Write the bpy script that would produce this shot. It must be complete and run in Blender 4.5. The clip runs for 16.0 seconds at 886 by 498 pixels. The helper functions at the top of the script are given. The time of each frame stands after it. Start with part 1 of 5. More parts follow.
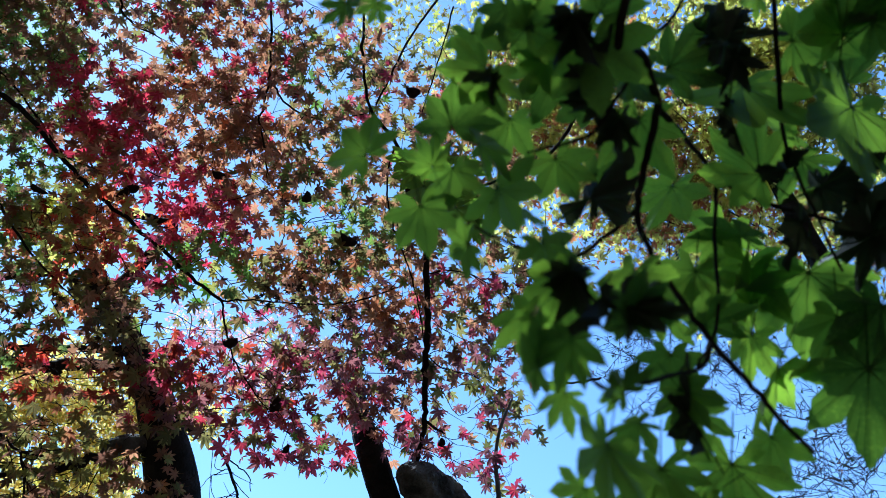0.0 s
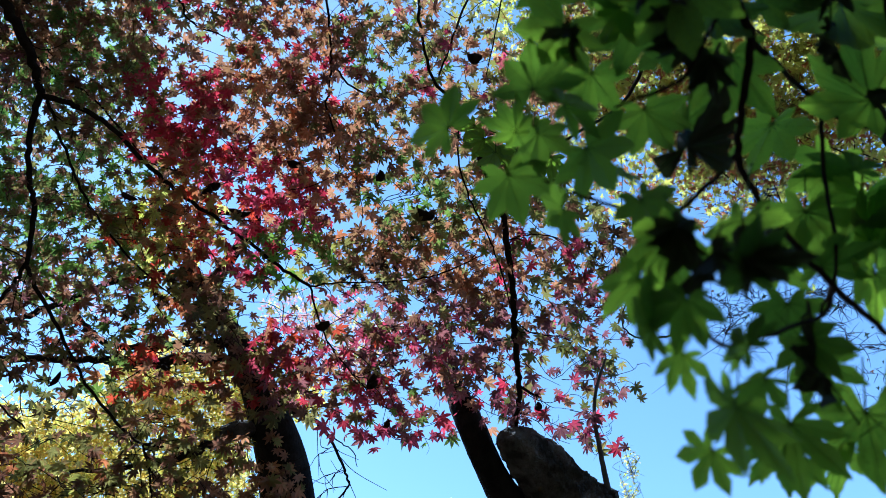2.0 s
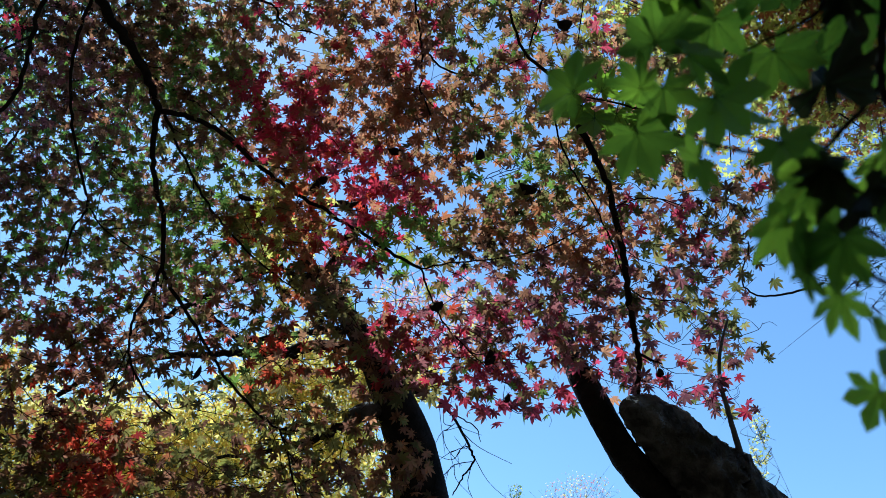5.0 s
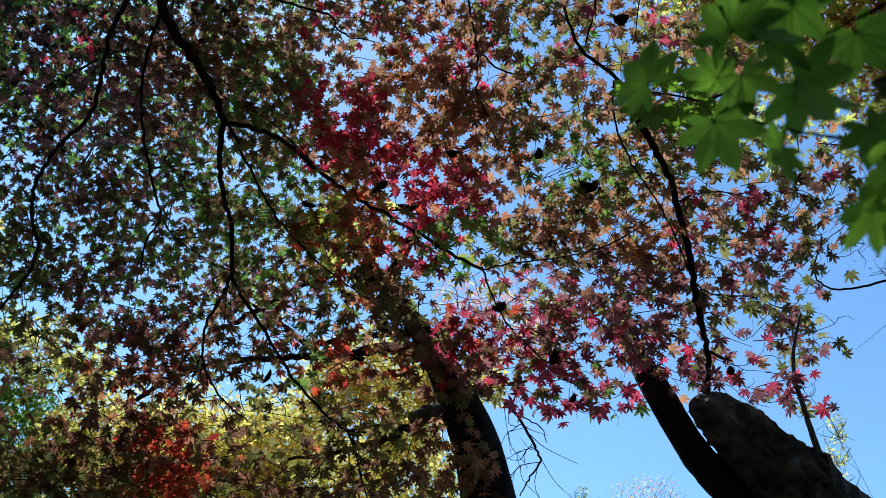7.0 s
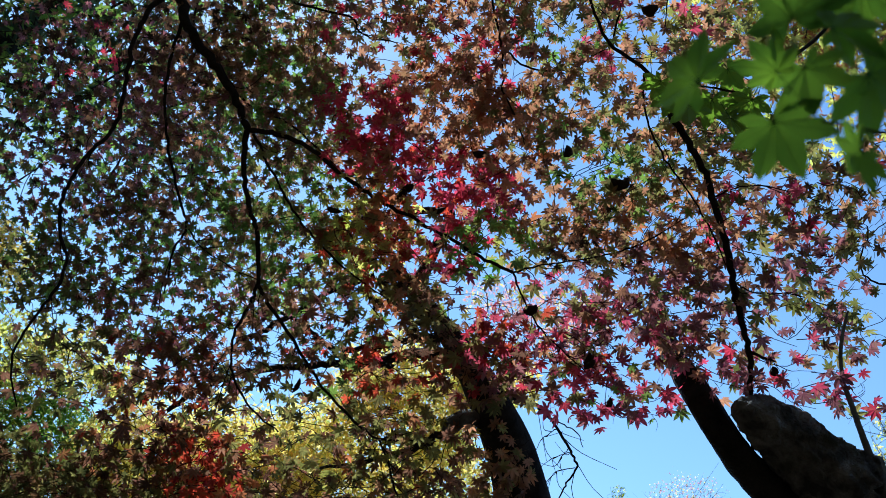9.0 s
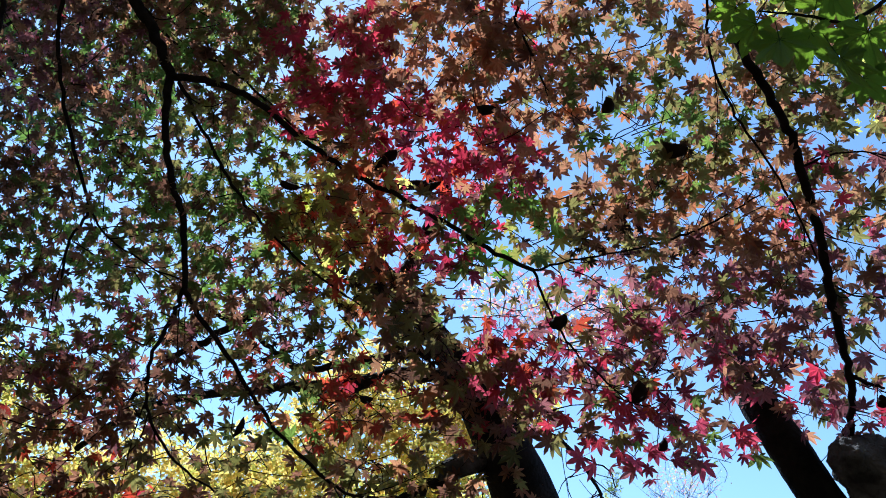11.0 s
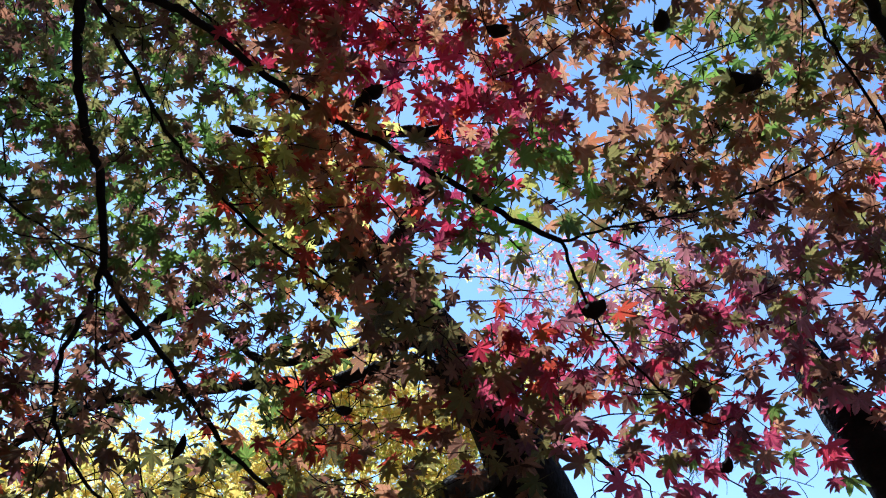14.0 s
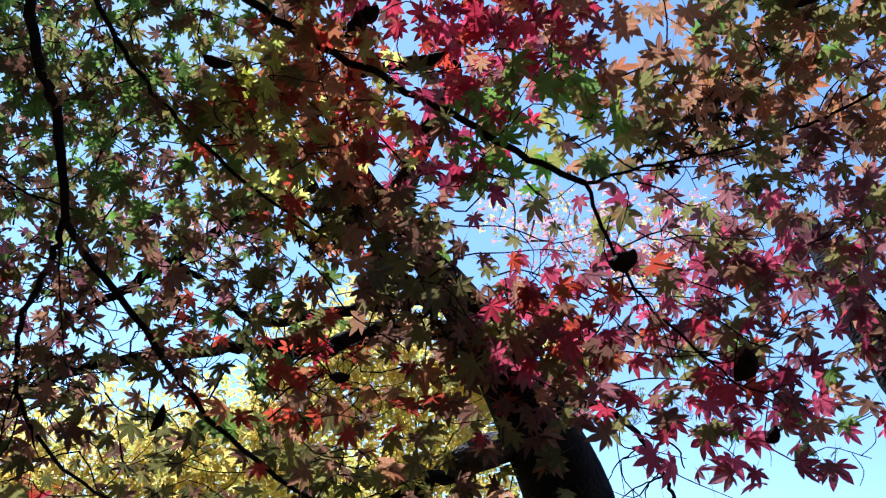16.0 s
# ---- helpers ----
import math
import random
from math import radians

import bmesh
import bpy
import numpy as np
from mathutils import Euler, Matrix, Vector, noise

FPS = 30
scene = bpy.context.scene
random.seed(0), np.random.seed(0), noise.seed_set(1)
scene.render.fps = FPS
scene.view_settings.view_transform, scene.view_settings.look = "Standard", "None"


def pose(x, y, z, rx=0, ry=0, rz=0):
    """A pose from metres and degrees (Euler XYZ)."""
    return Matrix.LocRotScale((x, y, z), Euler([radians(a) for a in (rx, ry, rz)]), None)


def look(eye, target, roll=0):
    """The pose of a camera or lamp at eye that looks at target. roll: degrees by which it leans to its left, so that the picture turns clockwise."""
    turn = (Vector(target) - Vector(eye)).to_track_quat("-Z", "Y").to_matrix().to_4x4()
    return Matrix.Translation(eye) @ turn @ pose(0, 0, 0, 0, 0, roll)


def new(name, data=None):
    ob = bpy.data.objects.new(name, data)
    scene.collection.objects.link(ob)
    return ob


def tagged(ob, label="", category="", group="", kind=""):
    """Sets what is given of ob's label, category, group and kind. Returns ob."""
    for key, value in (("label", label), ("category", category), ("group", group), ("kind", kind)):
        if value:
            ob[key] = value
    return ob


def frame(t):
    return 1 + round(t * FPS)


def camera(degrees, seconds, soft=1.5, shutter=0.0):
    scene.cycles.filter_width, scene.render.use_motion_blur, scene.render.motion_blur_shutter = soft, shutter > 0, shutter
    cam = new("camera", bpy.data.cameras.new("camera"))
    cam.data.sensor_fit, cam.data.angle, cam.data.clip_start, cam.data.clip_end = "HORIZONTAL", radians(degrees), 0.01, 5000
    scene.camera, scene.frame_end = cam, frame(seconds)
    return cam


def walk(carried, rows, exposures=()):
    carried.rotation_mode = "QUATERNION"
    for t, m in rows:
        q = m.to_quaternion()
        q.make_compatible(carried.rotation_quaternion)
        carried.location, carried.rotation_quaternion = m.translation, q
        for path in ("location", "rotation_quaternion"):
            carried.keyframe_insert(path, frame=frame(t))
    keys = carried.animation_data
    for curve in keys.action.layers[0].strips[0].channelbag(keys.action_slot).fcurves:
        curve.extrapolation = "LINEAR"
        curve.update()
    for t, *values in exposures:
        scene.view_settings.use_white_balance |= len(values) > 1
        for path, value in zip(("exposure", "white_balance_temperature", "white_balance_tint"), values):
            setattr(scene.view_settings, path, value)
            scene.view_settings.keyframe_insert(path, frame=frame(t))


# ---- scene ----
cam = camera(64.10, 16.0, 0.6)
cam.data.dof.use_dof, cam.data.dof.focus_distance, cam.data.dof.aperture_fstop = True, 2.3, 8.0
PATH = [
    (0.0, 0.1113, 0.2053, 1.5854, 135.924, -1.022, 2.093),
    (0.5, 0.1095, 0.2060, 1.5883, 135.452, -0.634, 4.159),
    (1.0, 0.1078, 0.2064, 1.5919, 134.644, -0.709, 6.233),
    (1.5, 0.1065, 0.2075, 1.5958, 134.327, -0.927, 8.145),
    (2.0, 0.0989, 0.2091, 1.5946, 133.152, -1.236, 10.466),
    (2.5, 0.0924, 0.2097, 1.5942, 132.507, -1.474, 12.515),
    (3.0, 0.0915, 0.2104, 1.5935, 132.020, -1.354, 13.909),
    (3.5, 0.0852, 0.2011, 1.5862, 131.408, -1.329, 14.647),
    (4.0, 0.0795, 0.2032, 1.5866, 130.685, -1.469, 16.556),
    (4.2, 0.0800, 0.2026, 1.5861, 130.750, -1.819, 17.619),
    (6.3, 0.0700, 0.1928, 1.5671, 131.274, -4.364, 21.876),
    (6.5, 0.0692, 0.1940, 1.5663, 131.221, -4.571, 22.831),
    (7.0, 0.0654, 0.1889, 1.5704, 130.985, -4.865, 24.116),
    (7.5, 0.0639, 0.1899, 1.5724, 130.966, -4.902, 25.147),
    (8.0, 0.0616, 0.1886, 1.5751, 130.795, -4.997, 26.243),
    (8.5, 0.0564, 0.1867, 1.5784, 130.745, -5.124, 26.462),
    (9.0, 0.0536, 0.2133, 1.6149, 130.619, -5.368, 26.835),
    (9.2, 0.0484, 0.2813, 1.7106, 129.747, -5.873, 27.686),
    (11.3, -0.2262, 0.5714, 2.0503, 128.153, -4.007, 25.630),
    (11.5, -0.2369, 0.5883, 2.0669, 128.122, -3.887, 25.610),
    (12.0, -0.2583, 0.6252, 2.1126, 127.602, -3.957, 25.294),
    (12.5, -0.2628, 0.6420, 2.1309, 126.864, -3.710, 25.460),
    (13.0, -0.2970, 0.7116, 2.1946, 125.513, -3.727, 25.682),
    (13.5, -0.3273, 0.7847, 2.2641, 124.598, -4.011, 26.008),
    (14.0, -0.3436, 0.8102, 2.2848, 124.518, -4.027, 25.946),
    (14.5, -0.3523, 0.8351, 2.3087, 124.178, -4.138, 26.042),
    (15.0, -0.3590, 0.8617, 2.3345, 122.838, -4.168, 26.568),
    (15.5, -0.3716, 0.8962, 2.3468, 121.837, -3.962, 27.205),
    (16.0, -0.3942, 0.9345, 2.3641, 120.560, -4.169, 27.404),
]
EXPO, KELVIN = 0.95, 5200
walk(cam, [(t, pose(*row)) for t, *row in PATH], [(t, EXPO + more, KELVIN + warm, tint) for t, more, warm, tint in ((0.0, -0.03, -370, 3), (2.0, -0.15, -340, 1), (4.0, -0.48, -230, -2), (7.0, -0.52, -60, -2), (9.0, -0.38, -20, 0), (11.5, -0.2, -70, 9), (16.0, -0.25, -150, 13))])

# ---- light ----
SUN_HEIGHT, SUN_TURN = radians(60), radians(-65)      # high over the canopy, to the left of the walk
world = bpy.data.worlds.new("clear_sky")
scene.world = world
world.use_nodes = True
wn = world.node_tree.nodes
sky = wn.new("ShaderNodeTexSky")
sky.sky_type, sky.sun_disc = "NISHITA", False
sky.sun_elevation, sky.sun_rotation = SUN_HEIGHT, SUN_TURN
sky.air_density, sky.dust_density, sky.ozone_density = 1.0, 0.15, 0.1
wn["Background"].inputs["Strength"].default_value = 0.15
world.node_tree.links.new(sky.outputs["Color"], wn["Background"].inputs["Color"])
to_sun = Vector((math.sin(SUN_TURN) * math.cos(SUN_HEIGHT), math.cos(SUN_TURN) * math.cos(SUN_HEIGHT), math.sin(SUN_HEIGHT)))
sun = new("sun", bpy.data.lights.new("sun", "SUN"))
sun.data.energy, sun.data.angle, sun.data.color = 5.0, radians(0.53), (1.0, 0.93, 0.82)
sun.matrix_world = look(tuple(to_sun * 40), (0, 0, 0))


# ---- materials ----
def material(name):
    m = bpy.data.materials.new(name)
    m.use_nodes = True
    m.node_tree.nodes.remove(m.node_tree.nodes["Principled BSDF"])
    return m, m.node_tree.nodes, m.node_tree.links


def leaf_material(name, pale, deep, blotch, through_part=0.72, spot=0.5):
    """A thin leaf: two tones that vary from leaf to leaf, blotches of a third, light that shines through."""
    m, n, l = material(name)
    info, geo = n.new("ShaderNodeObjectInfo"), n.new("ShaderNodeNewGeometry")
    add = n.new("ShaderNodeMath"); add.operation = "ADD"
    l.new(info.outputs["Random"], add.inputs[0]); l.new(geo.outputs["Random Per Island"], add.inputs[1])
    fract = n.new("ShaderNodeMath"); fract.operation = "FRACT"
    l.new(add.outputs[0], fract.inputs[0])
    tone = n.new("ShaderNodeMix"); tone.data_type = "RGBA"
    tone.inputs["A"].default_value, tone.inputs["B"].default_value = (*pale, 1), (*deep, 1)
    l.new(fract.outputs[0], tone.inputs["Factor"])
    coord = n.new("ShaderNodeTexCoord")
    big = n.new("ShaderNodeTexNoise"); big.inputs["Scale"].default_value, big.inputs["Detail"].default_value = 38, 3
    l.new(coord.outputs["Object"], big.inputs["Vector"])
    ramp = n.new("ShaderNodeMapRange"); ramp.inputs["From Min"].default_value, ramp.inputs["From Max"].default_value = spot, spot + 0.18
    l.new(big.outputs["Fac"], ramp.inputs["Value"])
    mix = n.new("ShaderNodeMix"); mix.data_type = "RGBA"; mix.inputs["B"].default_value = (*blotch, 1)
    l.new(ramp.outputs["Result"], mix.inputs["Factor"]); l.new(tone.outputs["Result"], mix.inputs["A"])
    fine = n.new("ShaderNodeTexNoise"); fine.inputs["Scale"].default_value = 260
    l.new(coord.outputs["Object"], fine.inputs["Vector"])
    bump = n.new("ShaderNodeBump"); bump.inputs["Strength"].default_value, bump.inputs["Distance"].default_value = 0.25, 0.002
    l.new(fine.outputs["Fac"], bump.inputs["Height"])
    diff, trans, gloss = n.new("ShaderNodeBsdfDiffuse"), n.new("ShaderNodeBsdfTranslucent"), n.new("ShaderNodeBsdfGlossy")
    gloss.inputs["Roughness"].default_value = 0.45
    gloss.inputs["Color"].default_value = (0.8, 0.85, 0.9, 1)
    for s in (diff, trans):
        l.new(mix.outputs["Result"], s.inputs["Color"]); l.new(bump.outputs["Normal"], s.inputs["Normal"])
    a, b = n.new("ShaderNodeMixShader"), n.new("ShaderNodeMixShader")
    a.inputs["Fac"].default_value, b.inputs["Fac"].default_value = through_part, 0.025
    l.new(diff.outputs[0], a.inputs[1]); l.new(trans.outputs[0], a.inputs[2])
    l.new(a.outputs[0], b.inputs[1]); l.new(gloss.outputs[0], b.inputs[2])
    l.new(b.outputs[0], n["Material Output"].inputs["Surface"])
    return m


def solid_material(name, dark, light, scale, rough=0.9, depth=0.01, moss=None):
    """Bark, wood or soil: two tones in streaks and patches, with relief."""
    m, n, l = material(name)
    coord = n.new("ShaderNodeTexCoord")
    big, fine = n.new("ShaderNodeTexNoise"), n.new("ShaderNodeTexNoise")
    big.inputs["Scale"].default_value, big.inputs["Detail"].default_value = scale, 6
    fine.inputs["Scale"].default_value, fine.inputs["Detail"].default_value = scale * 7, 4
    for s in (big, fine):
        l.new(coord.outputs["Object"], s.inputs["Vector"])
    mix = n.new("ShaderNodeMix"); mix.data_type = "RGBA"
    mix.inputs["A"].default_value, mix.inputs["B"].default_value = (*dark, 1), (*light, 1)
    ramp = n.new("ShaderNodeMapRange"); ramp.inputs["From Min"].default_value, ramp.inputs["From Max"].default_value = 0.38, 0.66
    l.new(big.outputs["Fac"], ramp.inputs["Value"]); l.new(ramp.outputs["Result"], mix.inputs["Factor"])
    last = mix
    if moss:
        patch = n.new("ShaderNodeTexNoise"); patch.inputs["Scale"].default_value = scale * 0.5
        l.new(coord.outputs["Object"], patch.inputs["Vector"])
        r2 = n.new("ShaderNodeMapRange"); r2.inputs["From Min"].default_value, r2.inputs["From Max"].default_value = 0.52, 0.62
        l.new(patch.outputs["Fac"], r2.inputs["Value"])
        last = n.new("ShaderNodeMix"); last.data_type = "RGBA"; last.inputs["B"].default_value = (*moss, 1)
        l.new(r2.outputs["Result"], last.inputs["Factor"]); l.new(mix.outputs["Result"], last.inputs["A"])
    bump = n.new("ShaderNodeBump"); bump.inputs["Strength"].default_value, bump.inputs["Distance"].default_value = 0.9, depth
    l.new(fine.outputs["Fac"], bump.inputs["Height"])
    p = n.new("ShaderNodeBsdfPrincipled"); p.inputs["Roughness"].default_value, p.inputs["Specular IOR Level"].default_value = rough, 0.08
    l.new(last.outputs["Result"], p.inputs["Base Color"]); l.new(bump.outputs["Normal"], p.inputs["Normal"])
    l.new(p.outputs[0], n["Material Output"].inputs["Surface"])
    return m


LEAVES = {
    "crimson": leaf_material("crimson_leaf", (0.64, 0.045, 0.085), (0.167, 0.012, 0.026), (0.36, 0.08, 0.06)),
    "scarlet": leaf_material("scarlet_leaf", (0.66, 0.075, 0.035), (0.173, 0.018, 0.018), (0.323, 0.116, 0.039)),
    "rose": leaf_material("rose_leaf", (0.64, 0.075, 0.14), (0.166, 0.018, 0.043), (0.297, 0.103, 0.090)),
    "tan": leaf_material("tan_leaf", (0.513, 0.237, 0.123), (0.192, 0.090, 0.053), (0.34, 0.20, 0.08)),
    "orange": leaf_material("orange_leaf", (0.532, 0.190, 0.076), (0.211, 0.068, 0.034), (0.36, 0.21, 0.07)),
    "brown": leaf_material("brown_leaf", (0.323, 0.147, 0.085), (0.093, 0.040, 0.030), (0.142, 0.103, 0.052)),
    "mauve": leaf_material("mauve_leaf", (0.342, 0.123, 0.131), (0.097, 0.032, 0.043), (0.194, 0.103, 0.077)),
    "olive": leaf_material("olive_leaf", (0.277, 0.254, 0.073), (0.082, 0.076, 0.025), (0.232, 0.129, 0.052)),
    "yellow": leaf_material("yellow_green_leaf", (0.375, 0.358, 0.073), (0.130, 0.130, 0.029), (0.291, 0.181, 0.052)),
    "green": leaf_material("green_leaf", (0.20, 0.33, 0.05), (0.075, 0.12, 0.028), (0.24, 0.24, 0.06)),
    "gold": leaf_material("gold_leaf", (0.86, 0.66, 0.15), (0.76, 0.54, 0.12), (0.7, 0.55, 0.12), 0.8),
    "lime": leaf_material("lime_leaf", (0.74, 0.72, 0.15), (0.46, 0.50, 0.09), (0.66, 0.54, 0.12), 0.8),
    # the next two: dark olive-brown leaves, darkened further to stand in for shade
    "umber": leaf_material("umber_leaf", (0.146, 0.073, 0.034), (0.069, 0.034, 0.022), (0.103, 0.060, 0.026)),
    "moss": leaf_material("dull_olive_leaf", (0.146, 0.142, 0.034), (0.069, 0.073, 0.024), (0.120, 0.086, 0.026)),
    "straw": leaf_material("straw_leaf", (0.86, 0.74, 0.27), (0.66, 0.55, 0.17), (0.76, 0.62, 0.20), 0.8),
    "fresh": leaf_material("fresh_green_leaf", (0.16, 0.30, 0.03), (0.10, 0.20, 0.02), (0.14, 0.24, 0.03)),
    "pine": leaf_material("pine_needle", (0.05, 0.09, 0.05), (0.035, 0.06, 0.04), (0.06, 0.07, 0.04), 0.2),
    "dry": leaf_material("blackish_brown_leaf", (0.05, 0.03, 0.018), (0.022, 0.014, 0.01), (0.03, 0.018, 0.01), 0.2),
    "pink": leaf_material("pink_leaf", (0.90, 0.52, 0.50), (0.80, 0.34, 0.38), (0.85, 0.55, 0.45), 0.5),
}
COLOURS = list(LEAVES)
NEAR_GREEN = leaf_material("broad_green_leaf", (0.19, 0.31, 0.02), (0.055, 0.105, 0.009), (0.11, 0.18, 0.014), 0.92, 0.55)
# dark copy of the green leaf: shade from other leaves put into its colour
NEAR_SHADED = leaf_material("shaded_green_leaf", (0.03, 0.042, 0.012), (0.018, 0.024, 0.008), (0.03, 0.024, 0.01), 0.5)
VEIN = solid_material("leaf_vein", (0.03, 0.07, 0.015), (0.05, 0.09, 0.02), 60, 0.6, 0.001)
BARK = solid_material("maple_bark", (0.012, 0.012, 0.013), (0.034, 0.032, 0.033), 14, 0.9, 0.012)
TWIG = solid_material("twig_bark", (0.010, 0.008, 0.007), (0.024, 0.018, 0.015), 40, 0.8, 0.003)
SNAG = solid_material("grey_lichened_bark", (0.06, 0.062, 0.066), (0.27, 0.27, 0.28), 16, 0.95, 0.05, (0.07, 0.075, 0.065))
POLE = solid_material("pale_grey_bark", (0.12, 0.135, 0.16), (0.19, 0.205, 0.24), 20, 0.85, 0.006)
WITHERED = solid_material("withered_brown_leaf", (0.014, 0.009, 0.008), (0.03, 0.018, 0.014), 60, 0.8, 0.003)
SOIL = solid_material("leaf_littered_soil", (0.025, 0.018, 0.012), (0.07, 0.04, 0.022), 1.6, 1.0, 0.03, (0.03, 0.04, 0.018))

# ---- helpers for building ----
AHEAD = Vector((-0.3418, 0.7503, 0.5659))          # the way the canopy's sheet faces, seen from under it
SIDE = AHEAD.cross(Vector((0, 0, 1))).normalized()
RISE = SIDE.cross(AHEAD).normalized()
rng = np.random.default_rng(7)


def thing(name, base, label, category, group="", kind=""):
    """An empty at a thing's base, to carry its parts."""
    ob = new(name)
    ob.location = base
    ob.empty_display_size = 0.1
    return tagged(ob, label, category, group, kind)


def hang(ob, parent):
    """Makes ob, built in world places, a child of parent."""
    ob.parent = parent
    m = Matrix.Translation(parent.location)
    up = parent.parent
    while up:
        m, up = Matrix.Translation(up.location) @ m, up.parent
    ob.matrix_parent_inverse = m.inverted() if parent.type == "EMPTY" else Matrix()
    return ob


def part(name, bm, mat, parent, label="", smooth=True, kind=""):
    me = bpy.data.meshes.new(name)
    bm.to_mesh(me)
    bm.free()
    for one in (mat if isinstance(mat, (list, tuple)) else [mat]):
        me.materials.append(one)
    if smooth:
        me.polygons.foreach_set("use_smooth", [True] * len(me.polygons))
    ob = new(name, me)
    if parent:
        hang(ob, parent)
    return tagged(ob, label, kind=kind)


def glide(points, steps):
    """A smooth line through points (Catmull-Rom)."""
    p = [Vector(q) for q in points]
    p = [p[0] * 2 - p[1]] + p + [p[-1] * 2 - p[-2]]
    out = []
    for i in range(1, len(p) - 2):
        for s in range(steps):
            t = s / steps
            a, b, c, d = p[i - 1], p[i], p[i + 1], p[i + 2]
            out.append(0.5 * ((2 * b) + (c - a) * t + (2 * a - 5 * b + 4 * c - d) * t * t + (3 * b - a - 3 * c + d) * t ** 3))
    return out + [p[-2]]


def tube(bm, points, thick, sides=10, steps=6, rough=0.0, grain=8.0, cap=True):
    """A tapered, uneven round stem along points; thick: its radii, spread evenly along it."""
    line = glide(points, steps) if steps > 1 else [Vector(q) for q in points]
    rings, axis = [], None
    for i, q in enumerate(line):
        way = (line[min(i + 1, len(line) - 1)] - line[max(i - 1, 0)]).normalized()
        if axis is None:
            axis = way.orthogonal().normalized()
        axis = (axis - way * axis.dot(way)).normalized()
        other = way.cross(axis)
        r = float(np.interp(i / (len(line) - 1), np.linspace(0, 1, len(thick)), thick))
        ring = []
        for k in range(sides):
            a = 2 * math.pi * k / sides
            w = axis * math.cos(a) + other * math.sin(a)
            bulge = 1 + rough * noise.noise((q * 0.35 + w * r * 2) * grain) + rough * 0.5 * noise.noise((q * 0.6 + w * r) * grain * 4.1)
            ring.append(bm.verts.new(q + w * r * bulge))
        rings.append(ring)
    for a, b in zip(rings, rings[1:]):
        for k in range(sides):
            bm.faces.new((a[k], a[(k + 1) % sides], b[(k + 1) % sides], b[k]))
    if cap:
        for ring in (rings[0][::-1], rings[-1]):
            bm.faces.new(ring)
    return line


SPURS = {}
STEMS = {}


def limb(parent, name, points, thick, mat, sides=10, rough=0.07, grain=14, label="", steps=6, knees=1.0):
    """A stem with knees and knots; thin ones also grow spurs and side twigs, kept for the tree's twig work."""
    rand = np.random.default_rng(int(abs(points[-1][0]) * 1000) + len(points))
    line = glide(points, steps)
    for i in range(1, len(line) - 1):
        r = float(np.interp(i / (len(line) - 1), np.linspace(0, 1, len(thick)), thick))
        line[i] = line[i] + Vector(rand.normal(0, 1, 3)) * (min(0.16 * r + 0.0012, 0.004) * knees if r < 0.02 else 0.0)
    bm = bmesh.new()
    tube(bm, line, thick, sides, 1, rough, grain)
    if thick[-1] < 0.012 and thick[0] < 0.06 and parent.name.startswith("maple"):
        for i in range(2, len(line) - 1, 2):
            if rand.uniform() < 0.3 and line[i].z < 3.9:
                way = (line[i + 1] - line[i]).normalized()
                side = (SIDE * rand.normal() + RISE * rand.normal() + AHEAD * 0.3).normalized()
                reach = rand.uniform(0.04, 0.13)
                a, b = line[i] + (way + side * 0.8) * reach * 0.5, line[i] + (way * 0.9 + side * 1.3) * reach
                SPURS.setdefault(parent.name, []).append(([line[i], a + Vector(rand.normal(0, 0.006, 3)), b + Vector(rand.normal(0, 0.01, 3))], (0.0017, 0.0008)))
    ob = part(name, bm, mat, parent, label)
    STEMS.setdefault(parent.name, []).append((ob, np.array(line)))
    return ob


def stem_near(parent, place):
    """The stem of a tree that passes nearest to a place: what a leaf there grows on."""
    return min(STEMS[parent.name], key=lambda s: float(((s[1] - np.array(place)) ** 2).sum(1).min()))[0]


def leaf_outline(lobes, cut, slim, teeth, rand, droop):
    """A palmate leaf 1 wide round its stalk's end: points of its rim (x across, y to the tip) and their sag."""
    spread = {5: [-100, -50, 0, 50, 100], 7: [-128, -84, -41, 0, 41, 84, 128], 9: [-140, -104, -68, -34, 0, 34, 68, 104, 140]}[lobes]
    size = {5: [.6, .9, 1, .9, .6], 7: [.5, .78, .95, 1, .95, .78, .5], 9: [.5, .7, .88, .97, 1, .97, .88, .7, .5]}[lobes]
    step = spread[1] - spread[0]
    rim = []
    for i, (a, s) in enumerate(zip(spread, size)):
        a += rand.normal(0, 3.0)
        s *= rand.uniform(0.88, 1.06)
        before = a - step / 2
        rim.append((before if i else a - step * 0.55, cut * (s + size[max(i - 1, 0)]) / 2 if i else cut * s * 0.6))
        half = step * slim
        for part_r, part_a in ((0.66, -0.80), (0.79, -0.45), (0.90, -0.17)) if teeth else ((0.58, -0.92), (0.80, -0.42)):
            rim.append((a + half * part_a, s * part_r))
            if teeth:
                rim.append((a + half * (part_a + 0.05), s * (part_r + 0.05)))
        rim.append((a, s))
        for part_r, part_a in ((0.90, 0.17), (0.79, 0.45), (0.66, 0.80)) if teeth else ((0.80, 0.42), (0.58, 0.92)):
            if teeth:
                rim.append((a + half * (part_a - 0.05), s * (part_r + 0.05)))
            rim.append((a + half * part_a, s * part_r))
    rim.append((spread[-1] + step * 0.55, cut * size[-1] * 0.6))
    k = 0.56
    pts = [(0.0, 0.0, 0.0)]
    curl = rand.uniform(0.4, 1.5)
    for a, r in rim:
        t = radians(a)
        sag = -droop * curl * r * r + 0.05 * math.cos(t * 3 + curl * 5) * r
        pts.append((k * r * math.sin(t), k * r * math.cos(t), k * sag))
    return np.array(pts)


def leaf_faces(count):
    return [(0, i, i + 1) for i in range(1, count - 1)]


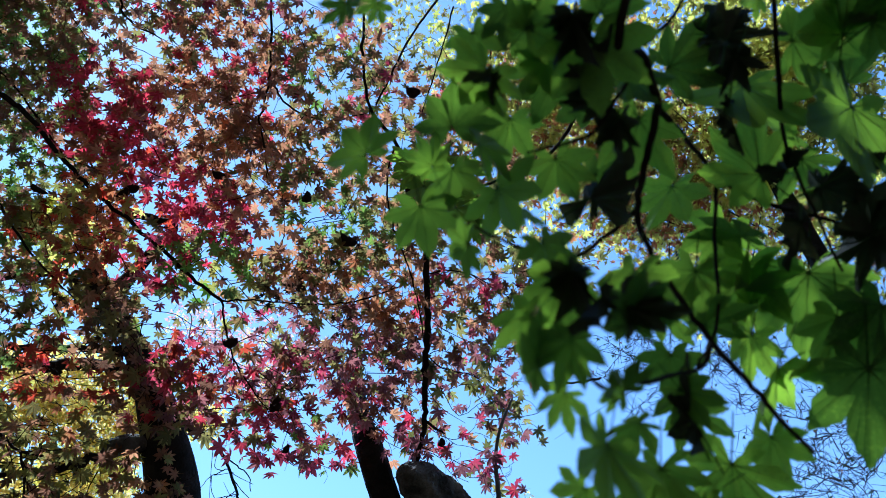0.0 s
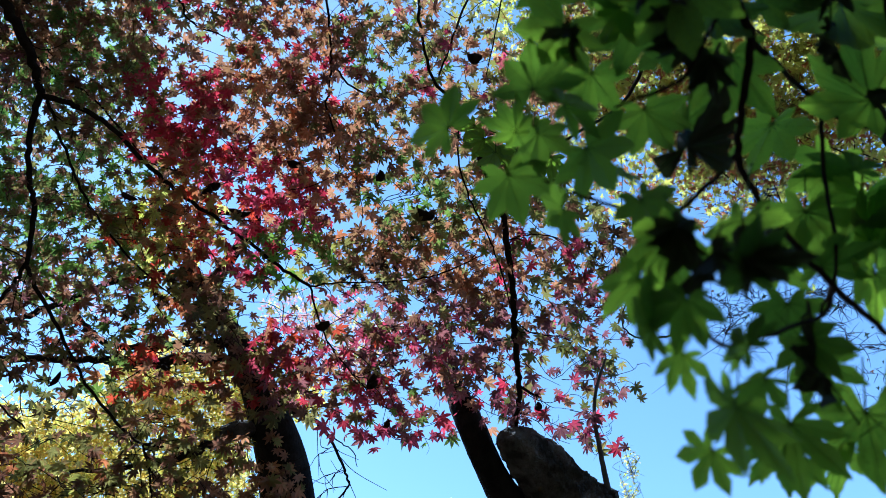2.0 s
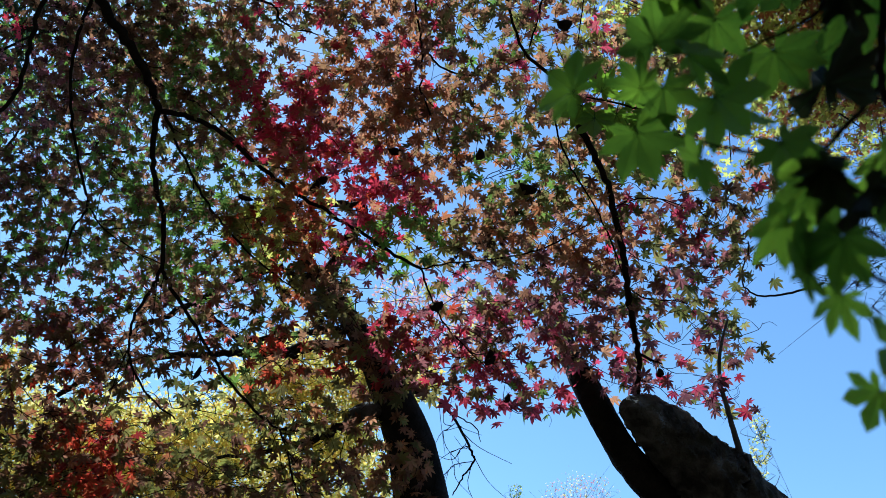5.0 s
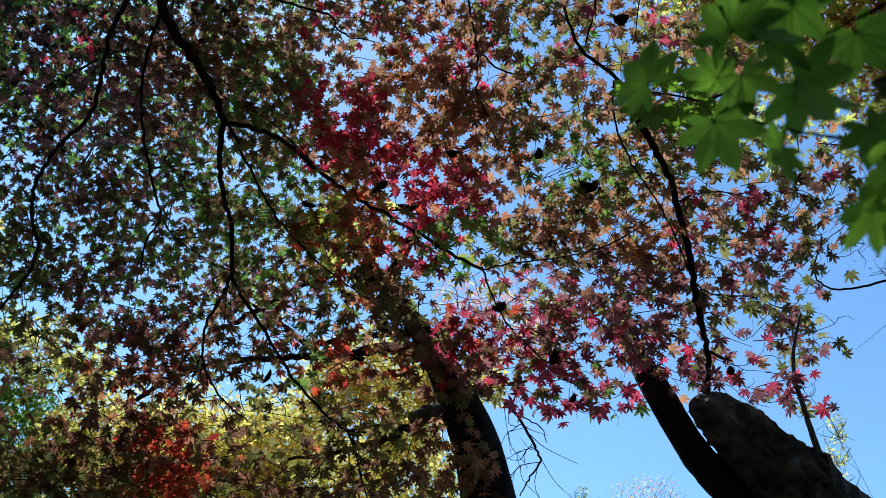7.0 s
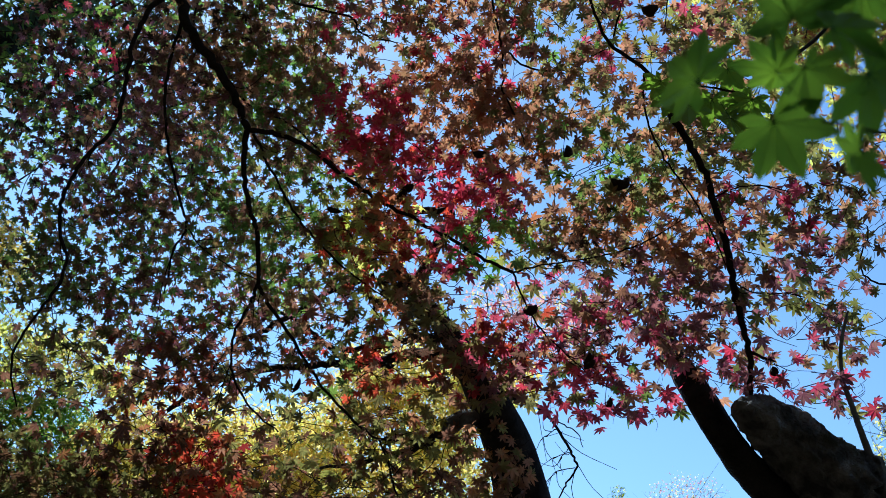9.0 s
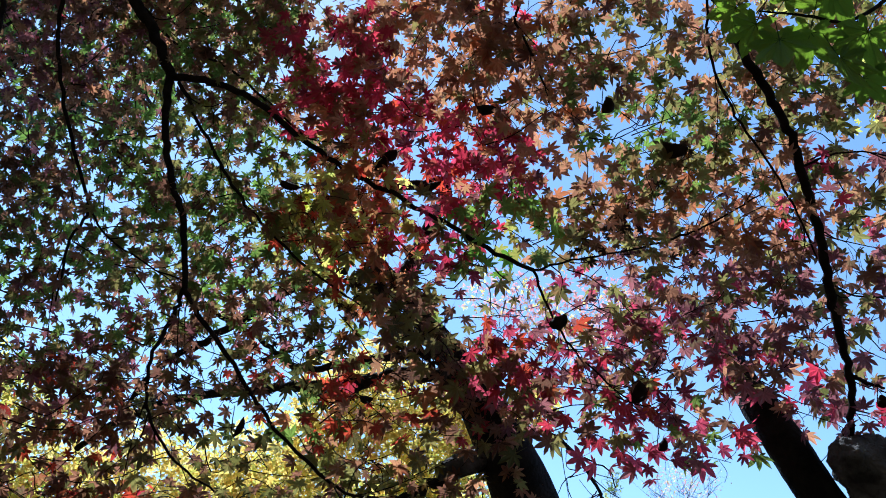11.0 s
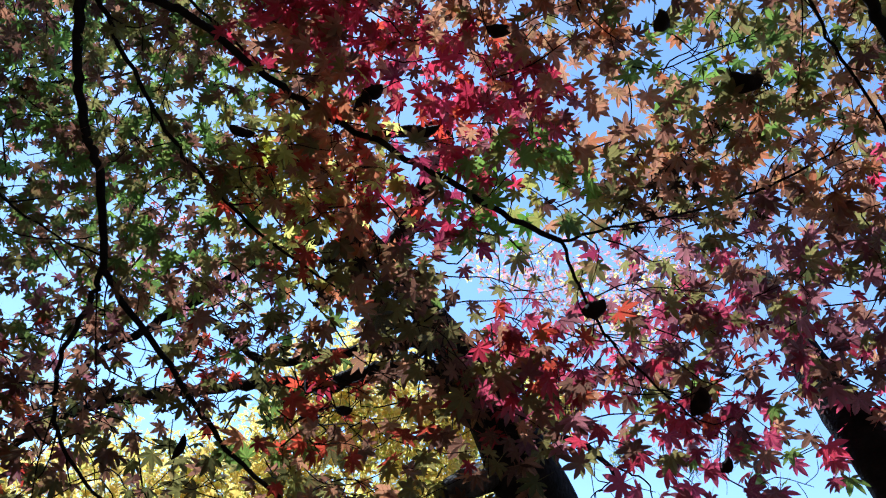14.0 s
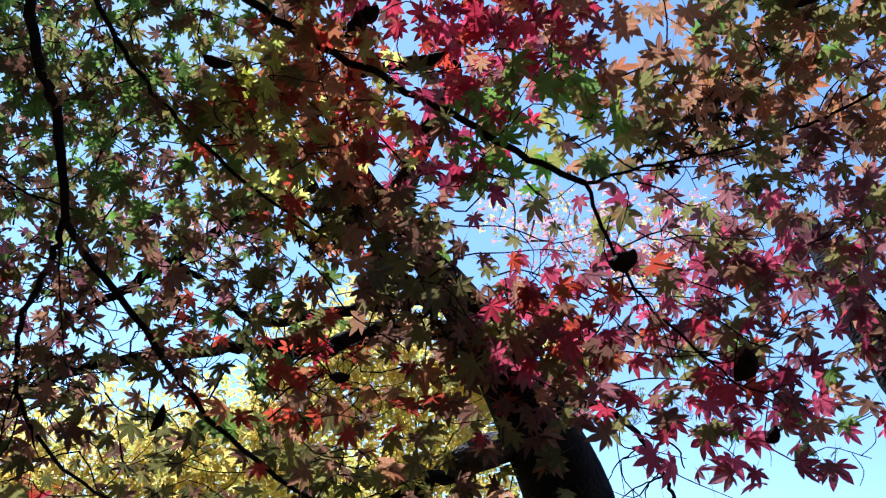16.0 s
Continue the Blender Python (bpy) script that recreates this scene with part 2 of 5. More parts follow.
SHAPES = [leaf_outline(7, 0.40, 0.43, False, rng, 0.3) for _ in range(7)] + [leaf_outline(7, 0.48, 0.48, False, rng, 0.4) for _ in range(5)]
TINY_SHAPES = []
for k in range(6):
    rim = [(a + rng.normal(0, 9), r * rng.uniform(0.8, 1.1)) for a, r in ((-130, 0.25), (-80, 0.85), (-40, 0.4), (0, 1.0), (40, 0.4), (80, 0.85), (130, 0.25))]
    TINY_SHAPES.append(np.array([(0.0, 0.0, 0.0)] + [(0.56 * r * math.sin(radians(a)), 0.56 * r * math.cos(radians(a)), -0.15 * r * r) for a, r in rim]))
FAR_SHAPES = [leaf_outline(5, 0.4, 0.4, False, rng, 0.3) for _ in range(4)]


def turn_to(normal, tip):
    """Axes of a leaf whose face looks along normal and whose tip points to tip."""
    nrm = normal.normalized()
    y = (tip - nrm * tip.dot(nrm)).normalized()
    return np.array([y.cross(nrm), y, nrm]).T


def leaves_mesh(name, placed, shapes, parent, label, stalk=0.5):
    """One mesh of many leaves: placed is rows of (place, axes, width, colour, shape)."""
    verts, faces, mats, start = [], [], [], 0
    for place, axes, width, colour, shape in placed:
        s = shapes[shape % len(shapes)]
        v = s * width
        if stalk:
            v = np.vstack([v, [(-0.012 * width, 0, 0), (0.012 * width, 0, 0), (0, -stalk * width, stalk * 0.25 * width)]])
        verts.append(v @ axes.T + np.array(place))
        c = len(s)
        fs = [(a + start, b + start, d + start) for a, b, d in leaf_faces(c)]
        if stalk:
            fs.append((start + c, start + c + 1, start + c + 2))
        faces += fs
        mats += [colour] * len(fs)
        start += len(v)
    me = bpy.data.meshes.new(name)
    me.from_pydata(np.concatenate(verts).tolist(), [], faces)
    for c in COLOURS:
        me.materials.append(LEAVES[c])
    me.polygons.foreach_set("material_index", mats)
    me.update()
    return tagged(hang(new(name, me), parent), label, kind="stuff")


def palette(text):
    """'crimson 3 tan 1' as colours' numbers and odds."""
    w = text.split()
    odds = np.array([float(q) for q in w[1::2]])
    return [COLOURS.index(q) for q in w[::2]], odds / odds.sum()


def leaf_axes(rand, face=0.75, up=0.35, wild=0.42, down=0.8):
    """The lie of a leaf in the canopy: its face towards the sheet's underside and the sky, its tip hanging."""
    g = rand.normal(0, wild, 3)
    normal = AHEAD * face + Vector((0, 0, up)) + Vector(g)
    tip = Vector(rand.normal(0, 1, 3)) - RISE * down
    return turn_to(normal, tip)


def spray(store, place, wide, high, lean, count, colours, size=0.062, deep=0.12, twigs=3, down=0.8, wild=0.42):
    """A spray of leaves: an oval of the canopy's sheet round place, with the twigs that carry it."""
    rand = np.random.default_rng(len(store["leaves"]) + len(store["twigs"]) * 7 + 11)
    kinds, odds = palette(colours)
    c, co, si = Vector(place), math.cos(radians(lean)), math.sin(radians(lean))
    along, across = SIDE * co + RISE * si, RISE * co - SIDE * si
    taken = []
    for _ in range(round(count * 1.32)):
        best = None
        for _ in range(2):
            r, a = math.sqrt(rand.uniform()) * rand.uniform(0.85, 1.12), rand.uniform(0, 2 * math.pi)
            q = (r * math.cos(a) * wide, r * math.sin(a) * high)
            gap = min(((q[0] - o[0]) ** 2 + (q[1] - o[1]) ** 2 for o in taken[-60:]), default=9)
            if best is None or gap > best[0]:
                best = (gap, q)
        q = best[1]
        taken.append(q)
        flat = c + along * q[0] + across * q[1]
        place_ = flat + AHEAD * rand.uniform(-deep, deep)
        if noise.noise(flat * 11) + 0.6 * noise.noise(flat * 25) < rand.uniform(-0.7, -0.05):
            continue                                  # leaves gather in clumps, with gaps between
        store["leaves"].append((place_, leaf_axes(rand, wild=wild, down=down), size * rand.uniform(0.6, 1.16), int(rand.choice(kinds, p=odds)), int(rand.integers(0, 99))))
    for k in range(twigs):
        y = (k + 0.5) / twigs * 2 - 1
        bow = rand.normal(0, 0.15)
        reach = math.sqrt(max(0.05, 1 - y * y * 0.8))
        line = [c + along * (x * wide * reach) + across * high * (y * 0.85 + bow * (1 - x * x) + rand.normal(0, 0.2)) + AHEAD * rand.uniform(-0.06, 0.05) for x in (-0.75, -0.4, 0, 0.4, 0.75)]
        store["twigs"].append((line, (0.0016, 0.0008)))
        for x in (1, 2, 3):
            for s in (-1, 1):
                if rand.uniform() < 0.55:
                    continue
                b = line[x] + (line[x + 1] - line[x]) * rand.uniform(0, 0.8)
                e = b + along * wide * rand.uniform(0.05, 0.22) + across * s * high / twigs * rand.uniform(0.8, 1.9) + AHEAD * rand.uniform(-0.02, 0.06)
                store["twigs"].append(([b, (b + e) / 2 + along * 0.012, e], (0.001, 0.0006)))


def twig_mesh(parent, lines, mat, label, name="twigs"):
    bm = bmesh.new()
    for line, thick in lines:
        tube(bm, line, thick, 4, 3, 0, 1, False)
    return part(name, bm, mat, parent, label, kind="stuff")


def crown(store, place, wide, high, count, colours, size=0.07, wild=0.9, twigs=3):
    """A clump of a farther tree's crown: leaves in an uneven oval round place, on fine twigs."""
    rand = np.random.default_rng(len(store["leaves"]) + 3)
    kinds, odds = palette(colours)
    c = Vector(place)
    for _ in range(count):
        d = Vector(rand.normal(0, 1, 3)).normalized() * rand.uniform(0.1, 1) ** 0.45
        d *= 1 + 0.35 * noise.noise(d * 2.2 + c)
        q = c + Vector((d.x * wide, d.y * wide, d.z * high))
        store["leaves"].append((q, turn_to(Vector((0, 0, 0.5)) + AHEAD * 0.5 + Vector(rand.normal(0, wild, 3)), Vector(rand.normal(0, 1, 3)) - Vector((0, 0, 0.6))), size * rand.uniform(0.6, 1.25), int(rand.choice(kinds, p=odds)), int(rand.integers(0, 99))))
    for _ in range(twigs):
        e = Vector(rand.normal(0, 0.6, 3))
        e = c + Vector((e.x * wide, e.y * wide, e.z * high))
        b = c - Vector((0, 0, high * 0.8)) + Vector(rand.normal(0, 0.15, 3)) * wide
        store["twigs"].append(([b, (b + e) / 2 + Vector(rand.normal(0, 0.06, 3)), e], (0.008, 0.002)))


# ---- ground ----
bm = bmesh.new()
edge = [-900, -300, -120, -60, -36, -22] + [q * 0.8 for q in range(-18, 19)] + [22, 36, 60, 120, 300, 900]
def rise(x, y):
    """An unseen bank added behind the walk to block light; it climbs from a few paces off."""
    return max(0.0, -y - 2.5 + 0.15 * abs(x)) ** 1.1 * 1.1 if y > -40 else 60.0


grid = [[bm.verts.new((x, y, rise(x, y) + 0.12 * noise.noise(Vector((x, y, 0)) * 0.35) + 0.03 * noise.noise(Vector((x, y, 3)) * 1.7) - 0.05)) for x in edge] for y in edge]
for j in range(len(edge) - 1):
    for i in range(len(edge) - 1):
        bm.faces.new((grid[j][i], grid[j][i + 1], grid[j + 1][i + 1], grid[j + 1][i]))
ground = part("ground", bm, SOIL, None)
tagged(ground, "dark woodland soil littered with fallen maple leaves", "ground", kind="structure")

# ---- the maple whose canopy hangs over the walk ----
def maple(name, base, label, group="maples"):
    return thing(name, base, label, "tree", group)


def store():
    return {"leaves": [], "twigs": []}


maple_a = maple("maple_tree", (-0.68, 2.80, 0.0), "leaning maple with red, tan and olive autumn leaves")
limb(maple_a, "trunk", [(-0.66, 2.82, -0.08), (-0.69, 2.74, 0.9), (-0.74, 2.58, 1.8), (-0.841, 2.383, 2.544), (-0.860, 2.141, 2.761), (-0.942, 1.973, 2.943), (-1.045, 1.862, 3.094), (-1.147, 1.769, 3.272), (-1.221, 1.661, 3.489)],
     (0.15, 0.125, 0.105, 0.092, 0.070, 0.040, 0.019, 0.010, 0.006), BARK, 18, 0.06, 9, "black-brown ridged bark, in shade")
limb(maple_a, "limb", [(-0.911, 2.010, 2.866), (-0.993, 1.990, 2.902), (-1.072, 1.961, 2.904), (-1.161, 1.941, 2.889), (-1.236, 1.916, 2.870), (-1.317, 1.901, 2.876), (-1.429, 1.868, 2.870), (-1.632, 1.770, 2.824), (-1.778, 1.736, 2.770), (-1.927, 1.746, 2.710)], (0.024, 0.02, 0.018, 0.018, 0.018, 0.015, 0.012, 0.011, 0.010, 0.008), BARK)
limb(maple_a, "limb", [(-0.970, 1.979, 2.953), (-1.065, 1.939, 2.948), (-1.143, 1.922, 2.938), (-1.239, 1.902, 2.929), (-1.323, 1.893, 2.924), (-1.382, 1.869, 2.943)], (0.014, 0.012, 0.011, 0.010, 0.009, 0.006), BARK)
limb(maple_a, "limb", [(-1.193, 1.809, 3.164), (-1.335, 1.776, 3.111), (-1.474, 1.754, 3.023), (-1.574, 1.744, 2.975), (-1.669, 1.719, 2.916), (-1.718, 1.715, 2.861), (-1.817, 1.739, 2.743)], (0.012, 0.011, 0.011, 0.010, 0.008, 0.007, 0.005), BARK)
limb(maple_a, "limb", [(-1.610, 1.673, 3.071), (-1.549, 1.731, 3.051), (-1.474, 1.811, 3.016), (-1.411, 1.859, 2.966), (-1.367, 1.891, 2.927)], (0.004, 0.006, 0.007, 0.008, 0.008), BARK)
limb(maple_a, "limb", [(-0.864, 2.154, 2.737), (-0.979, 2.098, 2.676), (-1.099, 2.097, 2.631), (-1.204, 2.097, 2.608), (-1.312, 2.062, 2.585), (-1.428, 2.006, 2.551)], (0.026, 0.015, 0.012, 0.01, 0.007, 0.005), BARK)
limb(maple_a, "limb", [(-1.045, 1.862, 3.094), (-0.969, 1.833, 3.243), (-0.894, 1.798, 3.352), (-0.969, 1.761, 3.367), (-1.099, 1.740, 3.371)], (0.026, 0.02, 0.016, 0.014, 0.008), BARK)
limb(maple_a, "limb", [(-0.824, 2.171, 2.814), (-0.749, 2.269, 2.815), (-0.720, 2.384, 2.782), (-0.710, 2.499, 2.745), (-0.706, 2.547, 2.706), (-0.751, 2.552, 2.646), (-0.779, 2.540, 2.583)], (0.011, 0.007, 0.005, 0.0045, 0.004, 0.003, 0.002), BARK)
limb(maple_a, "limb", [(-0.710, 2.357, 2.795), (-0.669, 2.446, 2.790), (-0.667, 2.510, 2.762)], (0.0025, 0.002, 0.0015), BARK, 6)
for a, b, c in (((-0.799, 2.398, 2.710), (-0.815, 2.359, 2.715), (-0.843, 2.323, 2.719)), ((-0.710, 2.499, 2.745), (-0.770, 2.462, 2.710), (-0.817, 2.445, 2.660)), ((-0.710, 2.545, 2.706), (-0.766, 2.508, 2.681), (-0.805, 2.499, 2.626)), ((-0.722, 2.388, 2.780), (-0.769, 2.375, 2.749), (-0.801, 2.391, 2.711)), ((-0.716, 2.485, 2.750), (-0.747, 2.495, 2.716), (-0.751, 2.528, 2.678))):
    limb(maple_a, "twig", [a, b, c], (0.0018, 0.0014, 0.0008), TWIG, 5, 0.05, 20)
limb(maple_a, "burr", [(-0.892, 2.125, 2.727), (-0.926, 2.092, 2.701), (-0.970, 2.079, 2.682), (-0.999, 2.079, 2.669)], (0.02, 0.032, 0.028, 0.010), SNAG, 14, 0.25, 12, "grey rounded burr on the trunk")

maple_b = maple("maple_tree", (0.55, 3.35, 0.0), "curved dark-barked maple leaning over beside a broken trunk")
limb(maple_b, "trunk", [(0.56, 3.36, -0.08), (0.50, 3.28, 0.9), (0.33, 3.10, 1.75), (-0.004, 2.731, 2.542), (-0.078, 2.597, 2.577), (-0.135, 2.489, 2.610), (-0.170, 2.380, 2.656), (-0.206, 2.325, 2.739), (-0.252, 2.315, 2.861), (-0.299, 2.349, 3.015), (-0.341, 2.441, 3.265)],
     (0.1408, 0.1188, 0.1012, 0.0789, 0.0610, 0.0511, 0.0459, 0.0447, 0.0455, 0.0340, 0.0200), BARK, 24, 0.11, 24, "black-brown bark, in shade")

# the tall maple behind the walk, whose limbs reach over it
maple_c = maple("maple_tree", (-2.5, -1.3, 0.0), "tall maple with long limbs arching overhead and small autumn leaves")
limb(maple_c, "trunk", [(-2.5, -1.3, -0.08), (-2.48, -1.28, 1.2), (-2.4, -1.15, 2.6), (-2.3, -1.0, 3.8), (-2.25, -0.9, 5.2)], (0.2, 0.17, 0.15, 0.12, 0.06), BARK, 18, 0.12, 9, "dark ridged bark")
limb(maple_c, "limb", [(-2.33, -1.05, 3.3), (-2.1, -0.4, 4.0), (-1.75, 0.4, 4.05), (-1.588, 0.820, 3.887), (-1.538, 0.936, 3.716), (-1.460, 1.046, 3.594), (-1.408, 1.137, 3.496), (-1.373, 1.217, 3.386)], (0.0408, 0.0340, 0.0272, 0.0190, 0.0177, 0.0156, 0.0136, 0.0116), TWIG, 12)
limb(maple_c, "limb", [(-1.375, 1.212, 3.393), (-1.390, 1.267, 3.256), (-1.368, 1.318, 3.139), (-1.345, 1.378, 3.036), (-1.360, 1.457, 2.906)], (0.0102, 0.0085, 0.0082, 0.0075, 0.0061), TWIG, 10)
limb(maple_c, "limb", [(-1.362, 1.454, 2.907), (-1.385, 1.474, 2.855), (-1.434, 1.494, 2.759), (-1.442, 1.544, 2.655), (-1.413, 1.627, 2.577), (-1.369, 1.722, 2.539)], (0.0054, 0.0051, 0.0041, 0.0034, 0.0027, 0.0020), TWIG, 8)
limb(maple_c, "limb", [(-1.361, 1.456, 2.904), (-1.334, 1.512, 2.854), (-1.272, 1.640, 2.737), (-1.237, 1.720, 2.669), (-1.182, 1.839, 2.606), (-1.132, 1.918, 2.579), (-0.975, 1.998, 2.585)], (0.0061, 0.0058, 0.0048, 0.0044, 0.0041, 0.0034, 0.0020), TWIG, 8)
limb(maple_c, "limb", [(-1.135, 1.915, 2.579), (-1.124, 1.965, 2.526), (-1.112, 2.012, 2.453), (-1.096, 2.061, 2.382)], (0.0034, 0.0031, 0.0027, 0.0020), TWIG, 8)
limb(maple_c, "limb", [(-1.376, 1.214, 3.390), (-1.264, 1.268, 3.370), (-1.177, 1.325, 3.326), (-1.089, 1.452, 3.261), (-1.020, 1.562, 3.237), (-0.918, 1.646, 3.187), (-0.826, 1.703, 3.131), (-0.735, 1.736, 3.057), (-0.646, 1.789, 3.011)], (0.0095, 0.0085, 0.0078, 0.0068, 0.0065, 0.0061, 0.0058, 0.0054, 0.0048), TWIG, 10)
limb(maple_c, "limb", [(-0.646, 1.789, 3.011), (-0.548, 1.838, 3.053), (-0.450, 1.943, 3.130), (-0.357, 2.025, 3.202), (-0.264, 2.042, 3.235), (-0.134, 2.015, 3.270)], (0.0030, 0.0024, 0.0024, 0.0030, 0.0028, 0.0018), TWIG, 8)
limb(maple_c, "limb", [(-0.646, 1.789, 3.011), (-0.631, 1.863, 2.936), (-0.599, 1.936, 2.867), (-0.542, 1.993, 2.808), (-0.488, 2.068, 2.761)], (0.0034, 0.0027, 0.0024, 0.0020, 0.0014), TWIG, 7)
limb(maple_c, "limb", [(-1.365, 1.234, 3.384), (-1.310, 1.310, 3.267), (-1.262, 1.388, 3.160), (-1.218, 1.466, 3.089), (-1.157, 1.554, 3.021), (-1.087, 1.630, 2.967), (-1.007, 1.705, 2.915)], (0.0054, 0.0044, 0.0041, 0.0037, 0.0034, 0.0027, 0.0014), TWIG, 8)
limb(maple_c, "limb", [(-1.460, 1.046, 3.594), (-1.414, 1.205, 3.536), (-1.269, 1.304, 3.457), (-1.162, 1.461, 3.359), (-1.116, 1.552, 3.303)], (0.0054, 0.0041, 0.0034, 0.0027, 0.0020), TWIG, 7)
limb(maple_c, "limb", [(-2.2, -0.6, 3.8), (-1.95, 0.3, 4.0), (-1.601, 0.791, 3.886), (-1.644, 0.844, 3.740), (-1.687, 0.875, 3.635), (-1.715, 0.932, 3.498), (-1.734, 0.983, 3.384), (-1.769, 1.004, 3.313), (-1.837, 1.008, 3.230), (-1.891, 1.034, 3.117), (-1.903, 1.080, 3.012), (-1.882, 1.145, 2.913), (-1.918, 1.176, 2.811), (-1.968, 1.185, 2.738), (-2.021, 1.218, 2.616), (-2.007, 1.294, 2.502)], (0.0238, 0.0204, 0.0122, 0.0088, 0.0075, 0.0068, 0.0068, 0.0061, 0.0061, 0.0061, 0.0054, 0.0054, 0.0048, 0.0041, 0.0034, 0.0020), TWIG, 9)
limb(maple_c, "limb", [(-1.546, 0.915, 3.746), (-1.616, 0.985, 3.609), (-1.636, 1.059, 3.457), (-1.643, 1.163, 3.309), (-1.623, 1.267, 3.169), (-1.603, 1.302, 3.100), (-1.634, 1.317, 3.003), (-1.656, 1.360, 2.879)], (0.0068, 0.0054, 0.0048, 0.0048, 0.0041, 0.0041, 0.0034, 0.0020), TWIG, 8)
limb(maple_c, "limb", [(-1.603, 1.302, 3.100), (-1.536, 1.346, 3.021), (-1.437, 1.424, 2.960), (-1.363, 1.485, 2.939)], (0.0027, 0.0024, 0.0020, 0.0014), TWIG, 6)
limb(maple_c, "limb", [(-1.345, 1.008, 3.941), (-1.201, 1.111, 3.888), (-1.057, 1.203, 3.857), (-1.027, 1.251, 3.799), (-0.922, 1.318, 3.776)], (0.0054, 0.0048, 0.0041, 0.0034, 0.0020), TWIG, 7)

# the long bare-stemmed branch that hangs before the leaning trunk, and its side branches
limb(maple_b, "limb", [(-0.25, 0.2, 4.5), (-0.276, 0.753, 4.454), (-0.268, 1.301, 4.166), (-0.266, 1.446, 3.920), (-0.234, 1.571, 3.727), (-0.139, 1.661, 3.621), (-0.108, 1.740, 3.523), (-0.081, 1.809, 3.446), (-0.050, 1.886, 3.364), (-0.039, 1.959, 3.276), (-0.038, 2.057, 3.141), (-0.043, 2.127, 3.037), (-0.046, 2.187, 2.938), (-0.045, 2.240, 2.874), (-0.069, 2.307, 2.781), (-0.104, 2.428, 2.647)],
     (0.0095, 0.0068, 0.0048, 0.0051, 0.0054, 0.0075, 0.0102, 0.0109, 0.0109, 0.0105, 0.0102, 0.0102, 0.0095, 0.0088, 0.0082, 0.0061), TWIG, 10, 0.18)
limb(maple_b, "limb", [(-0.046, 2.237, 2.876), (-0.020, 2.264, 2.863), (0.018, 2.294, 2.857)], (0.0054, 0.0048, 0.0027), TWIG, 8)
limb(maple_b, "limb", [(-0.151, 1.673, 3.628), (-0.174, 1.735, 3.506), (-0.156, 1.826, 3.400), (-0.110, 1.928, 3.311), (-0.071, 2.018, 3.215), (-0.051, 2.100, 3.108)], (0.0034, 0.0034, 0.0031, 0.0027, 0.0027, 0.0020), TWIG, 7)
limb(maple_b, "limb", [(-0.590, 1.257, 4.076), (-0.573, 1.410, 3.820), (-0.575, 1.464, 3.724), (-0.585, 1.514, 3.624), (-0.595, 1.528, 3.591), (-0.560, 1.589, 3.472), (-0.545, 1.618, 3.387)], (0.0048, 0.0041, 0.0041, 0.0034, 0.0034, 0.0027, 0.0014), TWIG, 8)
limb(maple_b, "limb", [(-0.571, 1.461, 3.733), (-0.506, 1.525, 3.668), (-0.386, 1.582, 3.660), (-0.256, 1.610, 3.741)], (0.0034, 0.0034, 0.0027, 0.0020), TWIG, 7)
limb(maple_b, "limb", [(0.030, 1.356, 4.181), (-0.081, 1.429, 4.002), (-0.154, 1.501, 3.856), (-0.214, 1.567, 3.731)], (0.0048, 0.0041, 0.0041, 0.0034), TWIG, 7)
limb(maple_b, "limb", [(0.061, 1.405, 4.141), (0.011, 1.501, 3.954), (-0.053, 1.607, 3.744)], (0.0034, 0.0027, 0.0020), TWIG, 7)
limb(maple_b, "limb", [(-0.039, 1.975, 3.290), (0.046, 1.990, 3.324), (0.156, 2.047, 3.324), (0.272, 2.130, 3.295)], (0.0034, 0.0027, 0.0020, 0.0014), TWIG, 6)
limb(maple_b, "limb", [(-0.042, 2.134, 3.064), (0.016, 2.181, 3.038), (0.110, 2.229, 3.048), (0.209, 2.309, 3.024)], (0.0027, 0.0024, 0.0020, 0.0014), TWIG, 6)
limb(maple_b, "limb", [(0.613, 2.504, 3.227), (0.499, 2.476, 3.185), (0.390, 2.434, 3.162), (0.337, 2.381, 3.190), (0.371, 2.335, 3.270), (0.475, 2.327, 3.351)], (0.0048, 0.0041, 0.0034, 0.0027, 0.0020, 0.0014), TWIG, 7)

# ---- leaves of the canopy, spray by spray ----
up_left, mid, low_right = store(), store(), store()
S = up_left
# the darkest leaf colours on this side also stand in for its shade
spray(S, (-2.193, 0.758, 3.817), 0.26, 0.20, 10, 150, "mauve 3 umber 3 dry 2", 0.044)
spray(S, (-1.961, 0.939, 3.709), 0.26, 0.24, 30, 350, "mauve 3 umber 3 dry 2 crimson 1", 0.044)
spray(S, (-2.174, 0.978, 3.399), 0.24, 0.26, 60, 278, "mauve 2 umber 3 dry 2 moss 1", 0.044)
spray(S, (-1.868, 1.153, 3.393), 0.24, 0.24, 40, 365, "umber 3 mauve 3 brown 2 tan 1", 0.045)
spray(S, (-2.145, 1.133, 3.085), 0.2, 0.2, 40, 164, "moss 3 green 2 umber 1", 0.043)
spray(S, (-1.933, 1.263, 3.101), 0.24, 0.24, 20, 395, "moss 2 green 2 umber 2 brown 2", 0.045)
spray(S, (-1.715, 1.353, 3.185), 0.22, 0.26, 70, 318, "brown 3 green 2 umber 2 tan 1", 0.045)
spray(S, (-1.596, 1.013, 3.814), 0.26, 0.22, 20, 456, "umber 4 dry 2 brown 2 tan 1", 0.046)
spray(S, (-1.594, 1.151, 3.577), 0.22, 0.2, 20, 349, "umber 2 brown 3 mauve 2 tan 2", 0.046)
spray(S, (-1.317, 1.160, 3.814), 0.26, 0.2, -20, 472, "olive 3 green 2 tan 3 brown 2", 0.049)
